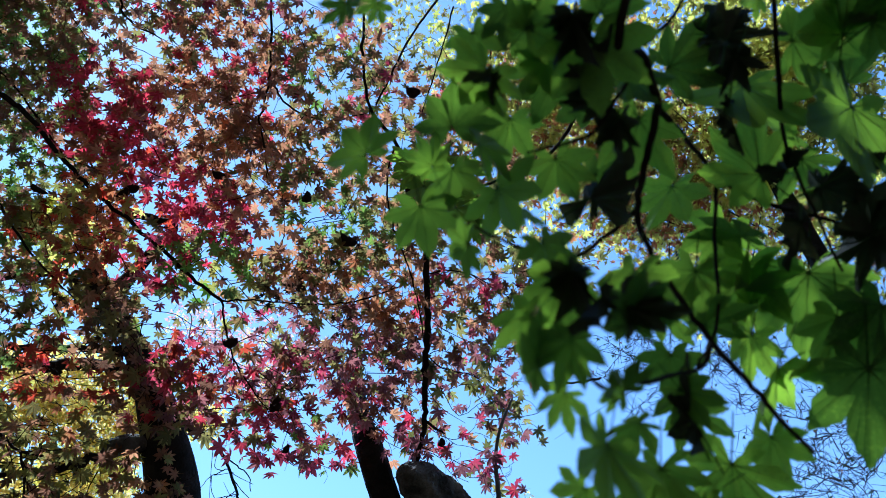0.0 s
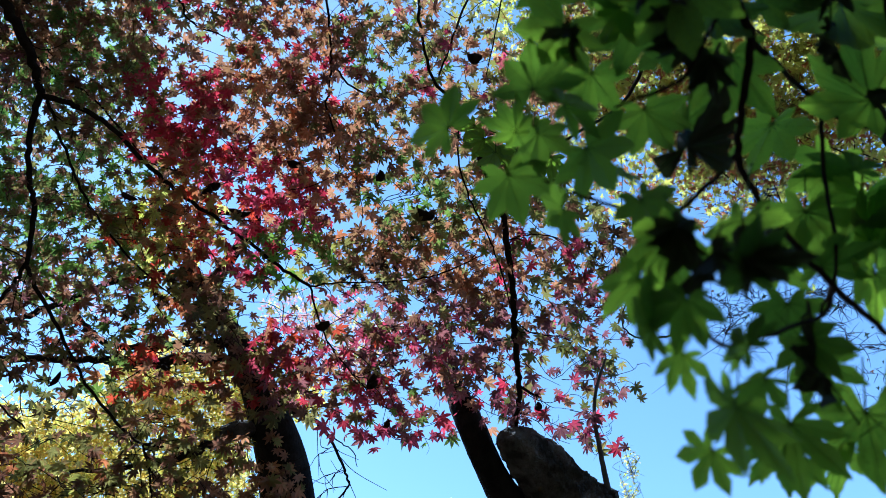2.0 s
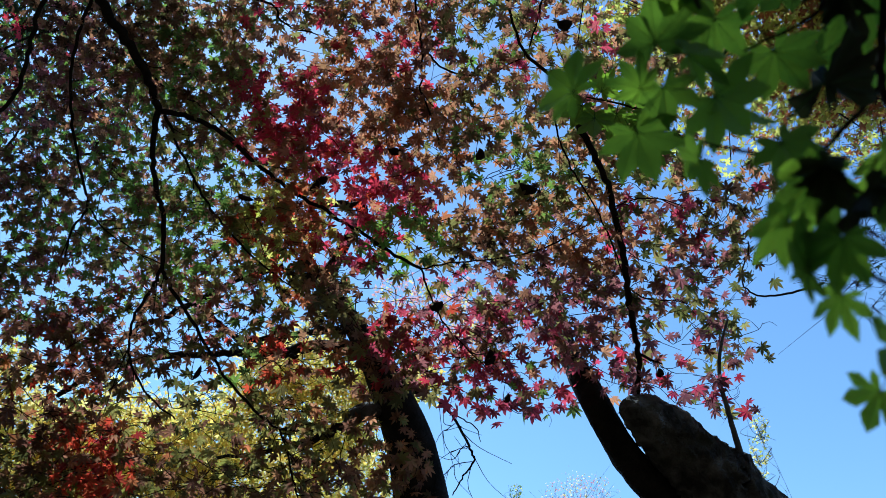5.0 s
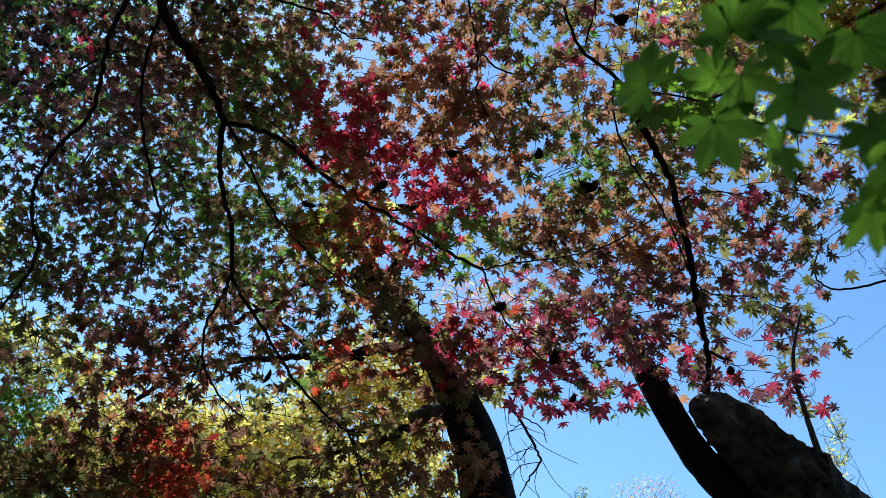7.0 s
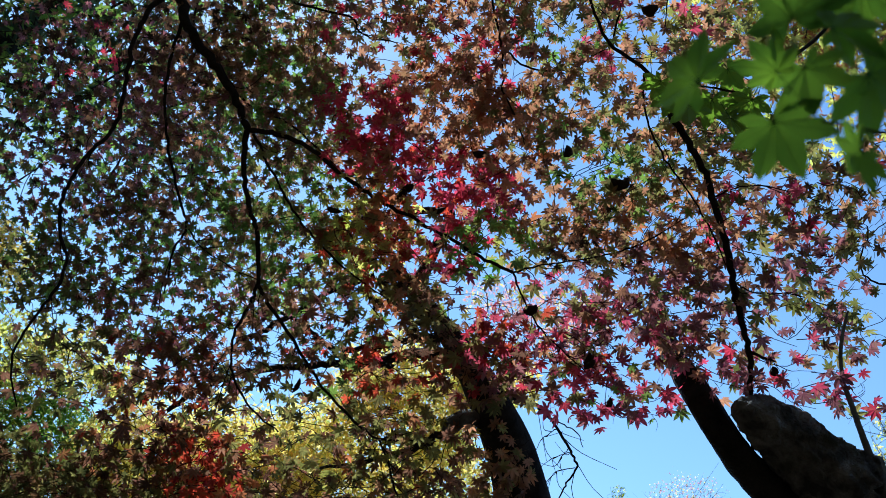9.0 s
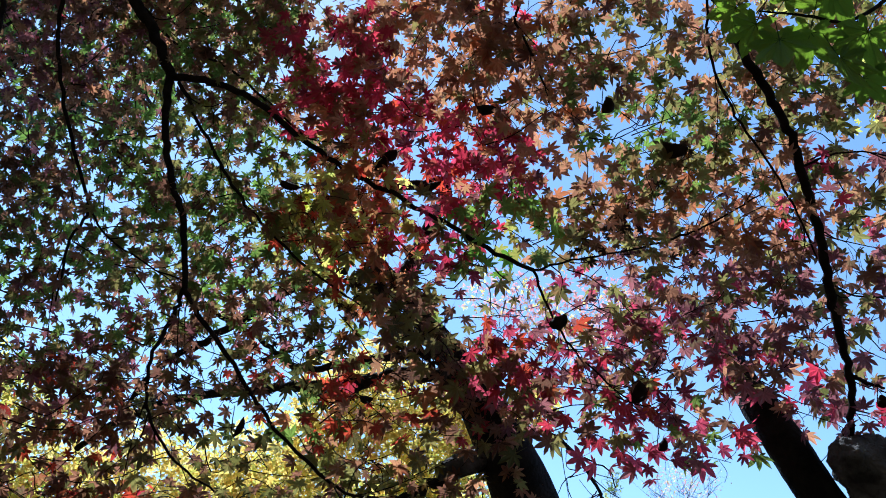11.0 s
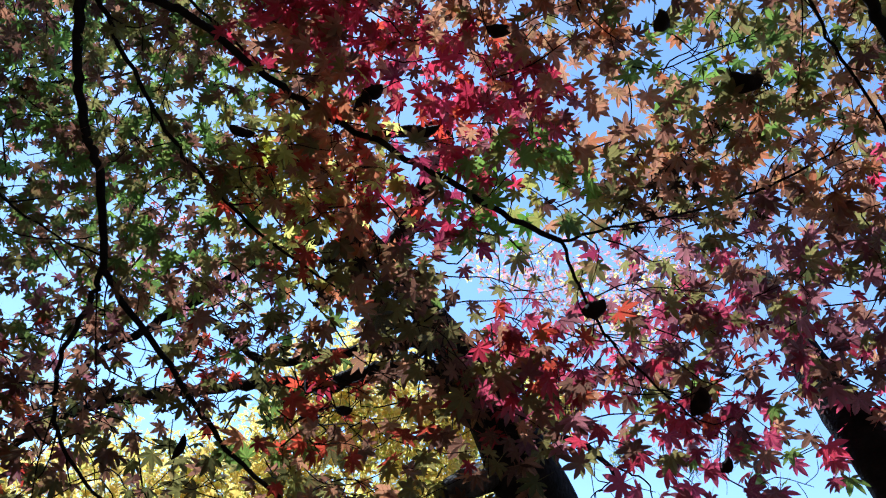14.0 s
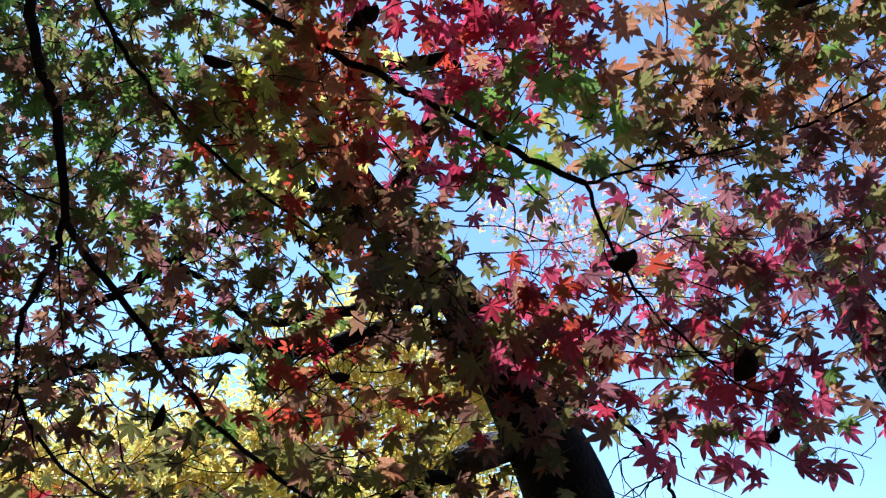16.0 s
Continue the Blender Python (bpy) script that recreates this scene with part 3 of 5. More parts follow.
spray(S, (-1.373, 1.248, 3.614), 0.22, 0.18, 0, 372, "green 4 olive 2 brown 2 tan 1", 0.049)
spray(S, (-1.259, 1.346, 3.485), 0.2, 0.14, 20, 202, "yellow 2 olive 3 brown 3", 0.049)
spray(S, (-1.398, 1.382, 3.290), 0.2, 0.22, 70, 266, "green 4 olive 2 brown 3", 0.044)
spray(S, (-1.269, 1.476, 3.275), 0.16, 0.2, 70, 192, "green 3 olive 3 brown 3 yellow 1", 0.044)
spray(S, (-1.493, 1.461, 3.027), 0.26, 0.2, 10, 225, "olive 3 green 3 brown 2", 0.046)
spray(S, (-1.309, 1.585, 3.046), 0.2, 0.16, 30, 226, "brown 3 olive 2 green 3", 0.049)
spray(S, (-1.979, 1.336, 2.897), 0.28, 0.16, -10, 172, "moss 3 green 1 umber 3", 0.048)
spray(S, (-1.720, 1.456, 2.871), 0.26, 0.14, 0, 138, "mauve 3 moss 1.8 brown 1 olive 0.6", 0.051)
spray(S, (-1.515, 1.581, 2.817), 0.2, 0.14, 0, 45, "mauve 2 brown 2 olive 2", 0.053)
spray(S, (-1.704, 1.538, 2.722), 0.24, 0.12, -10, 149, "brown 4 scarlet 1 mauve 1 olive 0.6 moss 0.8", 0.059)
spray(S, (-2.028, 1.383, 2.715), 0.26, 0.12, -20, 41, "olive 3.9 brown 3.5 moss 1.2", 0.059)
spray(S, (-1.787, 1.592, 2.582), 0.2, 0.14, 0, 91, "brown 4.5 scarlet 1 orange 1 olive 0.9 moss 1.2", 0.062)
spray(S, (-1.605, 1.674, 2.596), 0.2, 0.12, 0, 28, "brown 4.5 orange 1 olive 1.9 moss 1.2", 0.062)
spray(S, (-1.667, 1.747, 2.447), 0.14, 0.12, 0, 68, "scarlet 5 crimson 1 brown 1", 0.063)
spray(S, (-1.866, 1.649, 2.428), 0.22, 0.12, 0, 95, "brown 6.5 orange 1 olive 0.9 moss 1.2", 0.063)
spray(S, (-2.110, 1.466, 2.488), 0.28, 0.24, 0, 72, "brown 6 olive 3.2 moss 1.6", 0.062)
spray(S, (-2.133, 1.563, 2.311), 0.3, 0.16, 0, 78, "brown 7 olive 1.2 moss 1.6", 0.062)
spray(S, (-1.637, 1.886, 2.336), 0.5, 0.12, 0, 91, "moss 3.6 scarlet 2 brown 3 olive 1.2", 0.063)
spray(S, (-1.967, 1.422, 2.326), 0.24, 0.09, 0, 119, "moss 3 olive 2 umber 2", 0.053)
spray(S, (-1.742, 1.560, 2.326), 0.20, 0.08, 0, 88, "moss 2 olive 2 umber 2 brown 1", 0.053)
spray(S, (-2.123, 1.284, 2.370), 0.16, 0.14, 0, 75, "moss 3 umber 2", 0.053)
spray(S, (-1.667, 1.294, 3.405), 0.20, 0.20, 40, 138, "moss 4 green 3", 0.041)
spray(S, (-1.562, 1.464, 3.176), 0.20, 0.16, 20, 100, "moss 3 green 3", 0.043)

S = mid
spray(S, (-1.019, 1.321, 3.786), 0.24, 0.2, 10, 164, "olive 2 tan 3 brown 1 crimson 1", 0.061)
spray(S, (-1.035, 1.403, 3.536), 0.13, 0.16, 80, 96, "crimson 1", 0.063)
spray(S, (-0.987, 1.518, 3.460), 0.16, 0.12, -20, 89, "crimson 5 mauve 1 brown 1", 0.063)
spray(S, (-1.087, 1.478, 3.388), 0.12, 0.07, 0, 44, "tan 3 crimson 2 orange 1", 0.065)
spray(S, (-0.847, 1.651, 3.394), 0.2, 0.13, -15, 92, "crimson 4 scarlet 1 rose 1 brown 1 tan 1", 0.065)
spray(S, (-0.748, 1.728, 3.292), 0.16, 0.13, 0, 68, "crimson 3 rose 2 mauve 1 brown 1 tan 1", 0.065)
spray(S, (-0.912, 1.739, 3.174), 0.13, 0.14, 60, 61, "crimson 3 rose 2 brown 1 olive 1", 0.065)
spray(S, (-0.777, 1.424, 3.821), 0.2, 0.2, 0, 133, "tan 4 orange 2 crimson 1 olive 1", 0.061)
spray(S, (-0.824, 1.516, 3.597), 0.2, 0.18, 0, 164, "tan 5 orange 2 brown 1", 0.063)
spray(S, (-0.620, 1.529, 3.733), 0.2, 0.22, 20, 147, "tan 3 crimson 1 olive 1 brown 2", 0.061)
spray(S, (-0.635, 1.636, 3.521), 0.18, 0.18, 20, 133, "tan 4 brown 1 olive 1 orange 2", 0.063)
spray(S, (-1.101, 1.599, 3.194), 0.2, 0.14, 60, 105, "orange 4 scarlet 2 lime 2 yellow 2", 0.061)
spray(S, (-1.154, 1.568, 3.159), 0.1, 0.12, 60, 42, "lime 3 yellow 2 olive 1", 0.063)
spray(S, (-1.044, 1.694, 3.055), 0.16, 0.14, 60, 66, "orange 3 scarlet 2 lime 1 yellow 2", 0.063)
spray(S, (-0.722, 1.781, 3.150), 0.16, 0.1, 15, 44, "fresh 2 green 3 yellow 1", 0.065)
spray(S, (-0.519, 1.763, 3.321), 0.18, 0.22, 60, 102, "tan 5 brown 1 orange 2", 0.063)
spray(S, (-0.536, 1.915, 3.177), 0.2, 0.1, 10, 54, "olive 4 yellow 1 brown 2 tan 1", 0.065)
spray(S, (-0.992, 1.789, 2.924), 0.2, 0.12, -40, 47, "tan 2 olive 3 brown 2", 0.065)
spray(S, (-0.882, 1.874, 2.825), 0.22, 0.13, -45, 77, "tan 2 olive 4 brown 4 moss 1", 0.067)
spray(S, (-0.789, 1.936, 2.781), 0.14, 0.12, -45, 42, "brown 3 crimson 2 mauve 2 olive 1", 0.067)
spray(S, (-1.072, 1.823, 2.769), 0.16, 0.1, 0, 20, "scarlet 5 crimson 1 orange 1", 0.067)
spray(S, (-1.090, 1.913, 2.690), 0.18, 0.08, 0, 12, "olive 3 tan 2 scarlet 2 yellow 2", 0.067)
spray(S, (-1.213, 1.787, 2.733), 0.1, 0.12, 0, 15, "moss 3 green 2", 0.067)
spray(S, (-1.365, 1.731, 2.708), 0.14, 0.1, 0, 10, "moss 3.8 green 1 brown 1 olive 0.6", 0.067)
spray(S, (-0.797, 1.834, 2.998), 0.2, 0.1, 0, 29, "olive 2 yellow 1 rose 2 green 1", 0.065)
spray(S, (-0.745, 1.911, 2.882), 0.16, 0.1, 0, 35, "scarlet 2 rose 3 olive 1", 0.067)
spray(S, (-1.446, 1.769, 2.582), 0.24, 0.12, 0, 19, "olive 2.9 brown 3.5 moss 1.2", 0.065)
spray(S, (-1.292, 1.928, 2.578), 0.26, 0.14, 0, 69, "yellow 2 olive 3.9 brown 2.5 moss 1.2", 0.065)
spray(S, (-1.084, 2.042, 2.585), 0.24, 0.14, 0, 63, "yellow 2 olive 3.9 orange 1 brown 1.5 moss 1.2", 0.065)
spray(S, (-1.366, 1.961, 2.431), 0.34, 0.12, 0, 80, "yellow 2 olive 3.2 brown 3 moss 1.6", 0.065)
spray(S, (-0.867, 2.137, 2.562), 0.16, 0.14, -60, 55, "tan 3 brown 3 olive 2", 0.067)
spray(S, (-0.830, 2.240, 2.473), 0.16, 0.1, -60, 33, "tan 3 brown 3", 0.067)
spray(S, (-0.678, 1.341, 3.925), 0.24, 0.14, 0, 95, "tan 3 olive 2 rose 1 brown 2", 0.058)
spray(S, (-0.360, 1.396, 3.888), 0.20, 0.16, 20, 70, "olive 3 tan 2 mauve 2", 0.058)
spray(S, (-0.936, 1.245, 4.004), 0.24, 0.12, 0, 80, "tan 2 olive 2 mauve 2 brown 2", 0.056)

S = low_right
spray(S, (-0.360, 1.564, 3.834), 0.2, 0.2, 20, 114, "olive 4 tan 2 green 1 brown 1", 0.061)
spray(S, (-0.362, 1.668, 3.578), 0.18, 0.18, 20, 102, "olive 3 tan 3 brown 1", 0.063)
spray(S, (-0.372, 1.738, 3.400), 0.16, 0.16, 20, 53, "olive 3 green 2 tan 1", 0.063)
spray(S, (-0.128, 1.660, 3.829), 0.2, 0.22, 60, 108, "tan 3 brown 2 rose 2 olive 1", 0.063)
spray(S, (-0.309, 1.899, 3.371), 0.16, 0.14, 20, 58, "green 3 olive 3", 0.063)
spray(S, (-0.367, 2.019, 3.314), 0.18, 0.12, 20, 58, "olive 2 brown 2 tan 2 mauve 1", 0.065)
spray(S, (-0.349, 2.127, 3.190), 0.24, 0.13, 10, 79, "mauve 4 brown 3 olive 1", 0.065)
spray(S, (-0.524, 1.985, 3.036), 0.18, 0.1, 0, 35, "rose 2 mauve 2 olive 2 tan 1", 0.067)
spray(S, (-0.573, 2.007, 2.885), 0.22, 0.12, 0, 48, "rose 2 tan 2 olive 2 brown 2 mauve 1 scarlet 1", 0.067)
spray(S, (-0.583, 2.081, 2.765), 0.2, 0.11, -10, 48, "rose 2 crimson 2 mauve 2 brown 2 olive 1", 0.070)
spray(S, (-0.437, 2.196, 2.763), 0.19, 0.1, -5, 55, "rose 3 crimson 2 mauve 2 brown 1 green 1", 0.070)
spray(S, (-0.400, 2.102, 2.908), 0.22, 0.14, 0, 64, "mauve 3 rose 2 brown 2 tan 1 olive 1", 0.067)
spray(S, (-0.228, 2.162, 2.996), 0.18, 0.16, 40, 70, "mauve 3 brown 3 rose 1 olive 1", 0.065)
spray(S, (-0.209, 2.076, 3.311), 0.2, 0.16, 30, 66, "brown 1 tan 4 olive 2 orange 1", 0.065)
spray(S, (-0.137, 2.080, 3.215), 0.1, 0.1, 40, 28, "tan 5 orange 1", 0.067)
spray(S, (-0.105, 1.935, 3.436), 0.2, 0.16, -50, 84, "olive 4 tan 2 green 1 brown 1", 0.065)
spray(S, (-0.136, 1.827, 3.594), 0.18, 0.14, 40, 84, "tan 3 brown 2 olive 2", 0.065)
spray(S, (0.079, 1.817, 3.786), 0.2, 0.2, 40, 96, "tan 1.2 olive 2.2 brown 1.8 yellow 0.3 moss 1.5", 0.065)
spray(S, (0.080, 1.989, 3.529), 0.22, 0.16, 20, 102, "olive 2.7 tan 1.2 yellow 0.3 moss 2 brown 0.8", 0.065)
spray(S, (0.074, 2.137, 3.320), 0.2, 0.12, 10, 49, "crimson 1 olive 1 tan 1.2 rose 1.4 mauve 0.6 moss 1 brown 0.8", 0.065)
spray(S, (0.265, 2.204, 3.366), 0.2, 0.16, 10, 49, "olive 1.5 tan 1.8 rose 0.4 mauve 0.6 moss 1.5 brown 1.2", 0.065)
spray(S, (0.080, 2.238, 3.154), 0.22, 0.14, 10, 67, "mauve 3 olive 1.5 brown 2 moss 1.5", 0.067)
spray(S, (0.261, 2.343, 3.184), 0.16, 0.14, 0, 38, "olive 1.5 mauve 2.6 rose 0.4 moss 1.5", 0.067)
spray(S, (-0.108, 2.211, 3.046), 0.2, 0.16, 30, 54, "olive 1 mauve 3 brown 2.4 tan 0.6 moss 1", 0.067)
spray(S, (0.071, 2.323, 2.990), 0.22, 0.13, 0, 51, "mauve 3.6 olive 1.5 rose 0.4 brown 1 moss 1.5", 0.067)
spray(S, (0.248, 2.440, 3.027), 0.12, 0.14, 80, 28, "olive 1.5 mauve 2 tan 0.6 moss 1.5 brown 0.4", 0.070)
spray(S, (-0.149, 2.289, 2.866), 0.2, 0.09, -15, 41, "rose 2.2 crimson 1 mauve 4.8 tan 0.6 brown 0.4", 0.070)
spray(S, (0.017, 2.403, 2.859), 0.2, 0.08, -10, 31, "rose 1.2 mauve 3.8 olive 1 tan 0.6 moss 1 brown 0.4", 0.070)
spray(S, (0.169, 2.517, 2.855), 0.12, 0.08, -10, 17, "rose 1.7 crimson 0.5 olive 0.5 mauve 1.8 moss 0.5", 0.070)
spray(S, (-0.494, 1.411, 3.989), 0.2, 0.14, 0, 23, "tan 2 olive 2 rose 1", 0.063)
spray(S, (-0.090, 1.629, 3.954), 0.24, 0.2, 0, 49, "olive 3 tan 2 yellow 2", 0.065)
spray(S, (0.102, 1.888, 3.695), 0.24, 0.24, 0, 55, "olive 2.9 yellow 0.6 tan 1.2 moss 1.5 brown 0.8", 0.065)
spray(S, (0.102, 2.072, 3.429), 0.22, 0.16, 0, 41, "olive 1 tan 1.2 rose 0.8 mauve 1.2 moss 1 brown 0.8", 0.065)

# the crown goes on over the path, above and behind the canopy's sheet
over = store()
# unseen clumps overhead, added to keep sun off the leaves below
for x, y, z, r, n in ((-1.1, 0.1, 4.5, 0.55, 420), (-0.5, 0.5, 4.7, 0.5, 380), (-1.0, -0.6, 4.6, 0.6, 420), (-0.2, -0.2, 4.2, 0.45, 320), (-2.0, 0.0, 4.4, 0.6, 420), (-0.9, 0.9, 4.5, 0.6, 1300), (-0.6, 0.6, 4.1, 0.45, 900), (-0.45, 0.9, 4.3, 0.4, 600), (-1.2, 1.0, 4.3, 0.45, 900)):
    crown(over, (x, y, z), r, r * 0.4, n, "olive 3 brown 3 tan 2 green 2", 0.06)
crown(over, (-3.145, 0.989, 4.748), 0.5, 0.45, 92, "mauve 2 brown 3 olive 2", 0.055)
crown(over, (-2.632, 1.271, 4.523), 0.45, 0.4, 79, "mauve 3 brown 3 olive 1", 0.055)
crown(over, (-2.192, 1.299, 4.702), 0.45, 0.4, 79, "olive 3 brown 3", 0.055)
crown(over, (-1.781, 1.529, 4.675), 0.4, 0.35, 57, "olive 3 green 2 brown 1", 0.055)
crown(over, (-3.028, 1.302, 4.030), 0.4, 0.4, 52, "mauve 2 brown 3 olive 2", 0.055)
crown(over, (-2.175, 1.589, 4.218), 0.4, 0.35, 48, "olive 3 brown 3", 0.055)
crown(over, (-2.612, 0.906, 5.036), 0.6, 0.4, 88, "olive 3 brown 3", 0.055)
crown(over, (-1.748, 1.265, 4.985), 0.6, 0.4, 88, "olive 3 brown 3", 0.055)
leaves_mesh("foliage", over["leaves"], FAR_SHAPES, maple_c, "olive and brown leaves of the upper crown, partly unseen and added for shade", 0)
twig_mesh(maple_c, over["twigs"], TWIG, "thin dark twigs", "twig_mass")
spray(mid, (-1.372, 1.601, 2.841), 0.2, 0.1, -10, 30, "brown 3 mauve 2 tan 2 olive 1 scarlet 1", 0.055)
spray(mid, (-1.211, 1.666, 2.921), 0.16, 0.08, -20, 27, "mauve 2 tan 2 olive 2", 0.055)
spray(mid, (-1.478, 1.559, 2.764), 0.14, 0.1, 0, 15, "brown 3 tan 2 scarlet 1 moss 1", 0.055)
spray(mid, (-1.142, 1.710, 2.829), 0.1, 0.1, 60, 24, "moss 3 green 2 umber 1", 0.056)
spray(mid, (-1.084, 1.547, 3.056), 0.075, 0.11, 70, 40, "lime 5 yellow 3", 0.054, 0.05)
spray(mid, (-0.972, 1.758, 3.013), 0.09, 0.08, -40, 26, "brown 3 umber 1 olive 2 tan 1", 0.055)
spray(mid, (-1.306, 1.678, 2.798), 0.1, 0.1, 30, 24, "brown 2 olive 2 moss 1 scarlet 1", 0.055)
spray(mid, (-1.034, 1.585, 3.244), 0.1, 0.1, 40, 62, "orange 3 tan 2 brown 2 scarlet 1", 0.055)
spray(low_right, (-0.372, 1.933, 3.310), 0.13, 0.11, 20, 47, "tan 4 orange 2 olive 1", 0.057)
# small tight clumps, mostly of the darkest brown leaves
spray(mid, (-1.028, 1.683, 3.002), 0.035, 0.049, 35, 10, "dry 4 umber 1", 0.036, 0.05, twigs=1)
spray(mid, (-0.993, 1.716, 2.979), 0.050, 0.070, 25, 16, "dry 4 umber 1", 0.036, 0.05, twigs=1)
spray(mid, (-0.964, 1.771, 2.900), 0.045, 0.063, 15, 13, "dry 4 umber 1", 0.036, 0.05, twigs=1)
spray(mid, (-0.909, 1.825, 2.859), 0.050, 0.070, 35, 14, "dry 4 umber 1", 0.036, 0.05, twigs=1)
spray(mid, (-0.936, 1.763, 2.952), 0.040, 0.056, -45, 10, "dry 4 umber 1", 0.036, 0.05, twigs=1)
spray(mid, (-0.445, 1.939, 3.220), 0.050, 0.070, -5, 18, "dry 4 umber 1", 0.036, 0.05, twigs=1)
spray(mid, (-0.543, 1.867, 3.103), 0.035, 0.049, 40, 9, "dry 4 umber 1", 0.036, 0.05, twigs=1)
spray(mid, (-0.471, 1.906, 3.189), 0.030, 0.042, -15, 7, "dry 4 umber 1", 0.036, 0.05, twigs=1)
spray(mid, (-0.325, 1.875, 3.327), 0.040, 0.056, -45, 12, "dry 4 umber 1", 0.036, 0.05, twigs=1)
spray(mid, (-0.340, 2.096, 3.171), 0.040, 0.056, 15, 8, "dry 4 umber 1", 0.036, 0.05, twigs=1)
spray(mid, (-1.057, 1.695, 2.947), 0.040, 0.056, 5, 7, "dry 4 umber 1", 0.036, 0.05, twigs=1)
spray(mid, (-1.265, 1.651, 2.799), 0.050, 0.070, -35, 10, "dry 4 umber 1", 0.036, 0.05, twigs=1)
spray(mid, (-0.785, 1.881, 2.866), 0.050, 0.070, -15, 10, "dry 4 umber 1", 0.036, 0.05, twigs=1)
# darker leaves low on the slope side, their shade partly put into the colours
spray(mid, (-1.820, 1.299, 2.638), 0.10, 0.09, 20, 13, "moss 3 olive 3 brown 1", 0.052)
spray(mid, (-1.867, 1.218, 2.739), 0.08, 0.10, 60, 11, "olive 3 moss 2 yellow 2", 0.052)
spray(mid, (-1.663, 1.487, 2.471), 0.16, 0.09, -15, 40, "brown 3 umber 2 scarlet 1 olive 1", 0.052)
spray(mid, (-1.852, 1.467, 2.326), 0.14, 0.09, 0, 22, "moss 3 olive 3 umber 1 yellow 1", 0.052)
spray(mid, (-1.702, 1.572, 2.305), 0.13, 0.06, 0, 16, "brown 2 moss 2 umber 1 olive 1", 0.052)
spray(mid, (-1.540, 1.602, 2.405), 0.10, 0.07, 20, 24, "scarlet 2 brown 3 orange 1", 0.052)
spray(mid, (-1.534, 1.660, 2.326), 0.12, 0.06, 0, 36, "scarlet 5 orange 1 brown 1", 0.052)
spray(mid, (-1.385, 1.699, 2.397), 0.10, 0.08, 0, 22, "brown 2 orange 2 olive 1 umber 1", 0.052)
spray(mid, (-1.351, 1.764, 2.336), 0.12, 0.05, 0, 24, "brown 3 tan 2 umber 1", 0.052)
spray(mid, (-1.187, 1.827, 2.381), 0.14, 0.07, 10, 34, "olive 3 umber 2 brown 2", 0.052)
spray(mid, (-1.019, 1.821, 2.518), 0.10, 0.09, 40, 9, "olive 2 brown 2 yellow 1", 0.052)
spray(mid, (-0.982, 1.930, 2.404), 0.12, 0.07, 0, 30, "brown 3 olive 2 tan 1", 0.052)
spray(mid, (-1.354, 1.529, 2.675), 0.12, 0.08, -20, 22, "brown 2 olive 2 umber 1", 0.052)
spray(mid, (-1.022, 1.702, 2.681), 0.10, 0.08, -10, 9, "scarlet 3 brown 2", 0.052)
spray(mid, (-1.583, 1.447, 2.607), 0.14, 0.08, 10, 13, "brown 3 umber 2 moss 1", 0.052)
spray(low_right, (0.405, 2.121, 3.178), 0.12, 0.10, 0, 22, "olive 3 moss 2 tan 1 umber 1", 0.062)
spray(low_right, (0.337, 2.018, 3.278), 0.12, 0.10, 0, 26, "olive 3 umber 2 tan 1 rose 1", 0.062)
spray(low_right, (0.477, 2.041, 3.328), 0.12, 0.10, 0, 22, "olive 2 moss 3 tan 1", 0.062)
spray(low_right, (0.281, 2.105, 3.128), 0.10, 0.09, 0, 16, "olive 2 mauve 2 umber 1", 0.062)
spray(mid, (-0.996, 1.567, 3.100), 0.09, 0.10, 60, 16, "orange 4 scarlet 2 tan 1", 0.052)
spray(mid, (-1.023, 1.692, 2.729), 0.07, 0.06, 0, 4, "scarlet 5 orange 1", 0.052)
spray(mid, (-0.462, 1.945, 2.778), 0.12, 0.10, 0, 12, "rose 4 crimson 3", 0.052)
for owner, s, label in ((maple_c, up_left, "small olive, brown and maroon maple leaves"), (maple_a, mid, "crimson, tan and olive maple leaves"), (maple_b, low_right, "rose, mauve and olive maple leaves")):
    picked = [q for q in s["leaves"] if q[0].z < 2.98][:290]
    chosen = set(id(q) for q in picked)
    leaves_mesh("foliage", [q for q in s["leaves"] if id(q) not in chosen], SHAPES, owner, label)
    twig_mesh(owner, s["twigs"] + SPURS.get(owner.name, []), TWIG, "thin dark twigs", "twig_mass")
    made = {}
    for place, axes, width, colour, shape in picked:
        key = (colour, shape % len(SHAPES))
        if key not in made:
            me = bpy.data.meshes.new("leaf")
            out = SHAPES[key[1]]
            pts = np.vstack([out, [(-0.012, 0, 0), (0.012, 0, 0), (0, -0.5, 0.12)]])
            c = len(out)
            me.from_pydata(pts.tolist(), [], leaf_faces(c) + [(c, c + 1, c + 2)])
            me.materials.append(LEAVES[COLOURS[colour]])
            made[key] = me
        ob = hang(new("leaf", made[key]), stem_near(owner, place))
        m = Matrix(axes.tolist()).to_4x4()
        ob.matrix_basis = Matrix.Translation(place) @ m @ Matrix.Scale(width, 4)

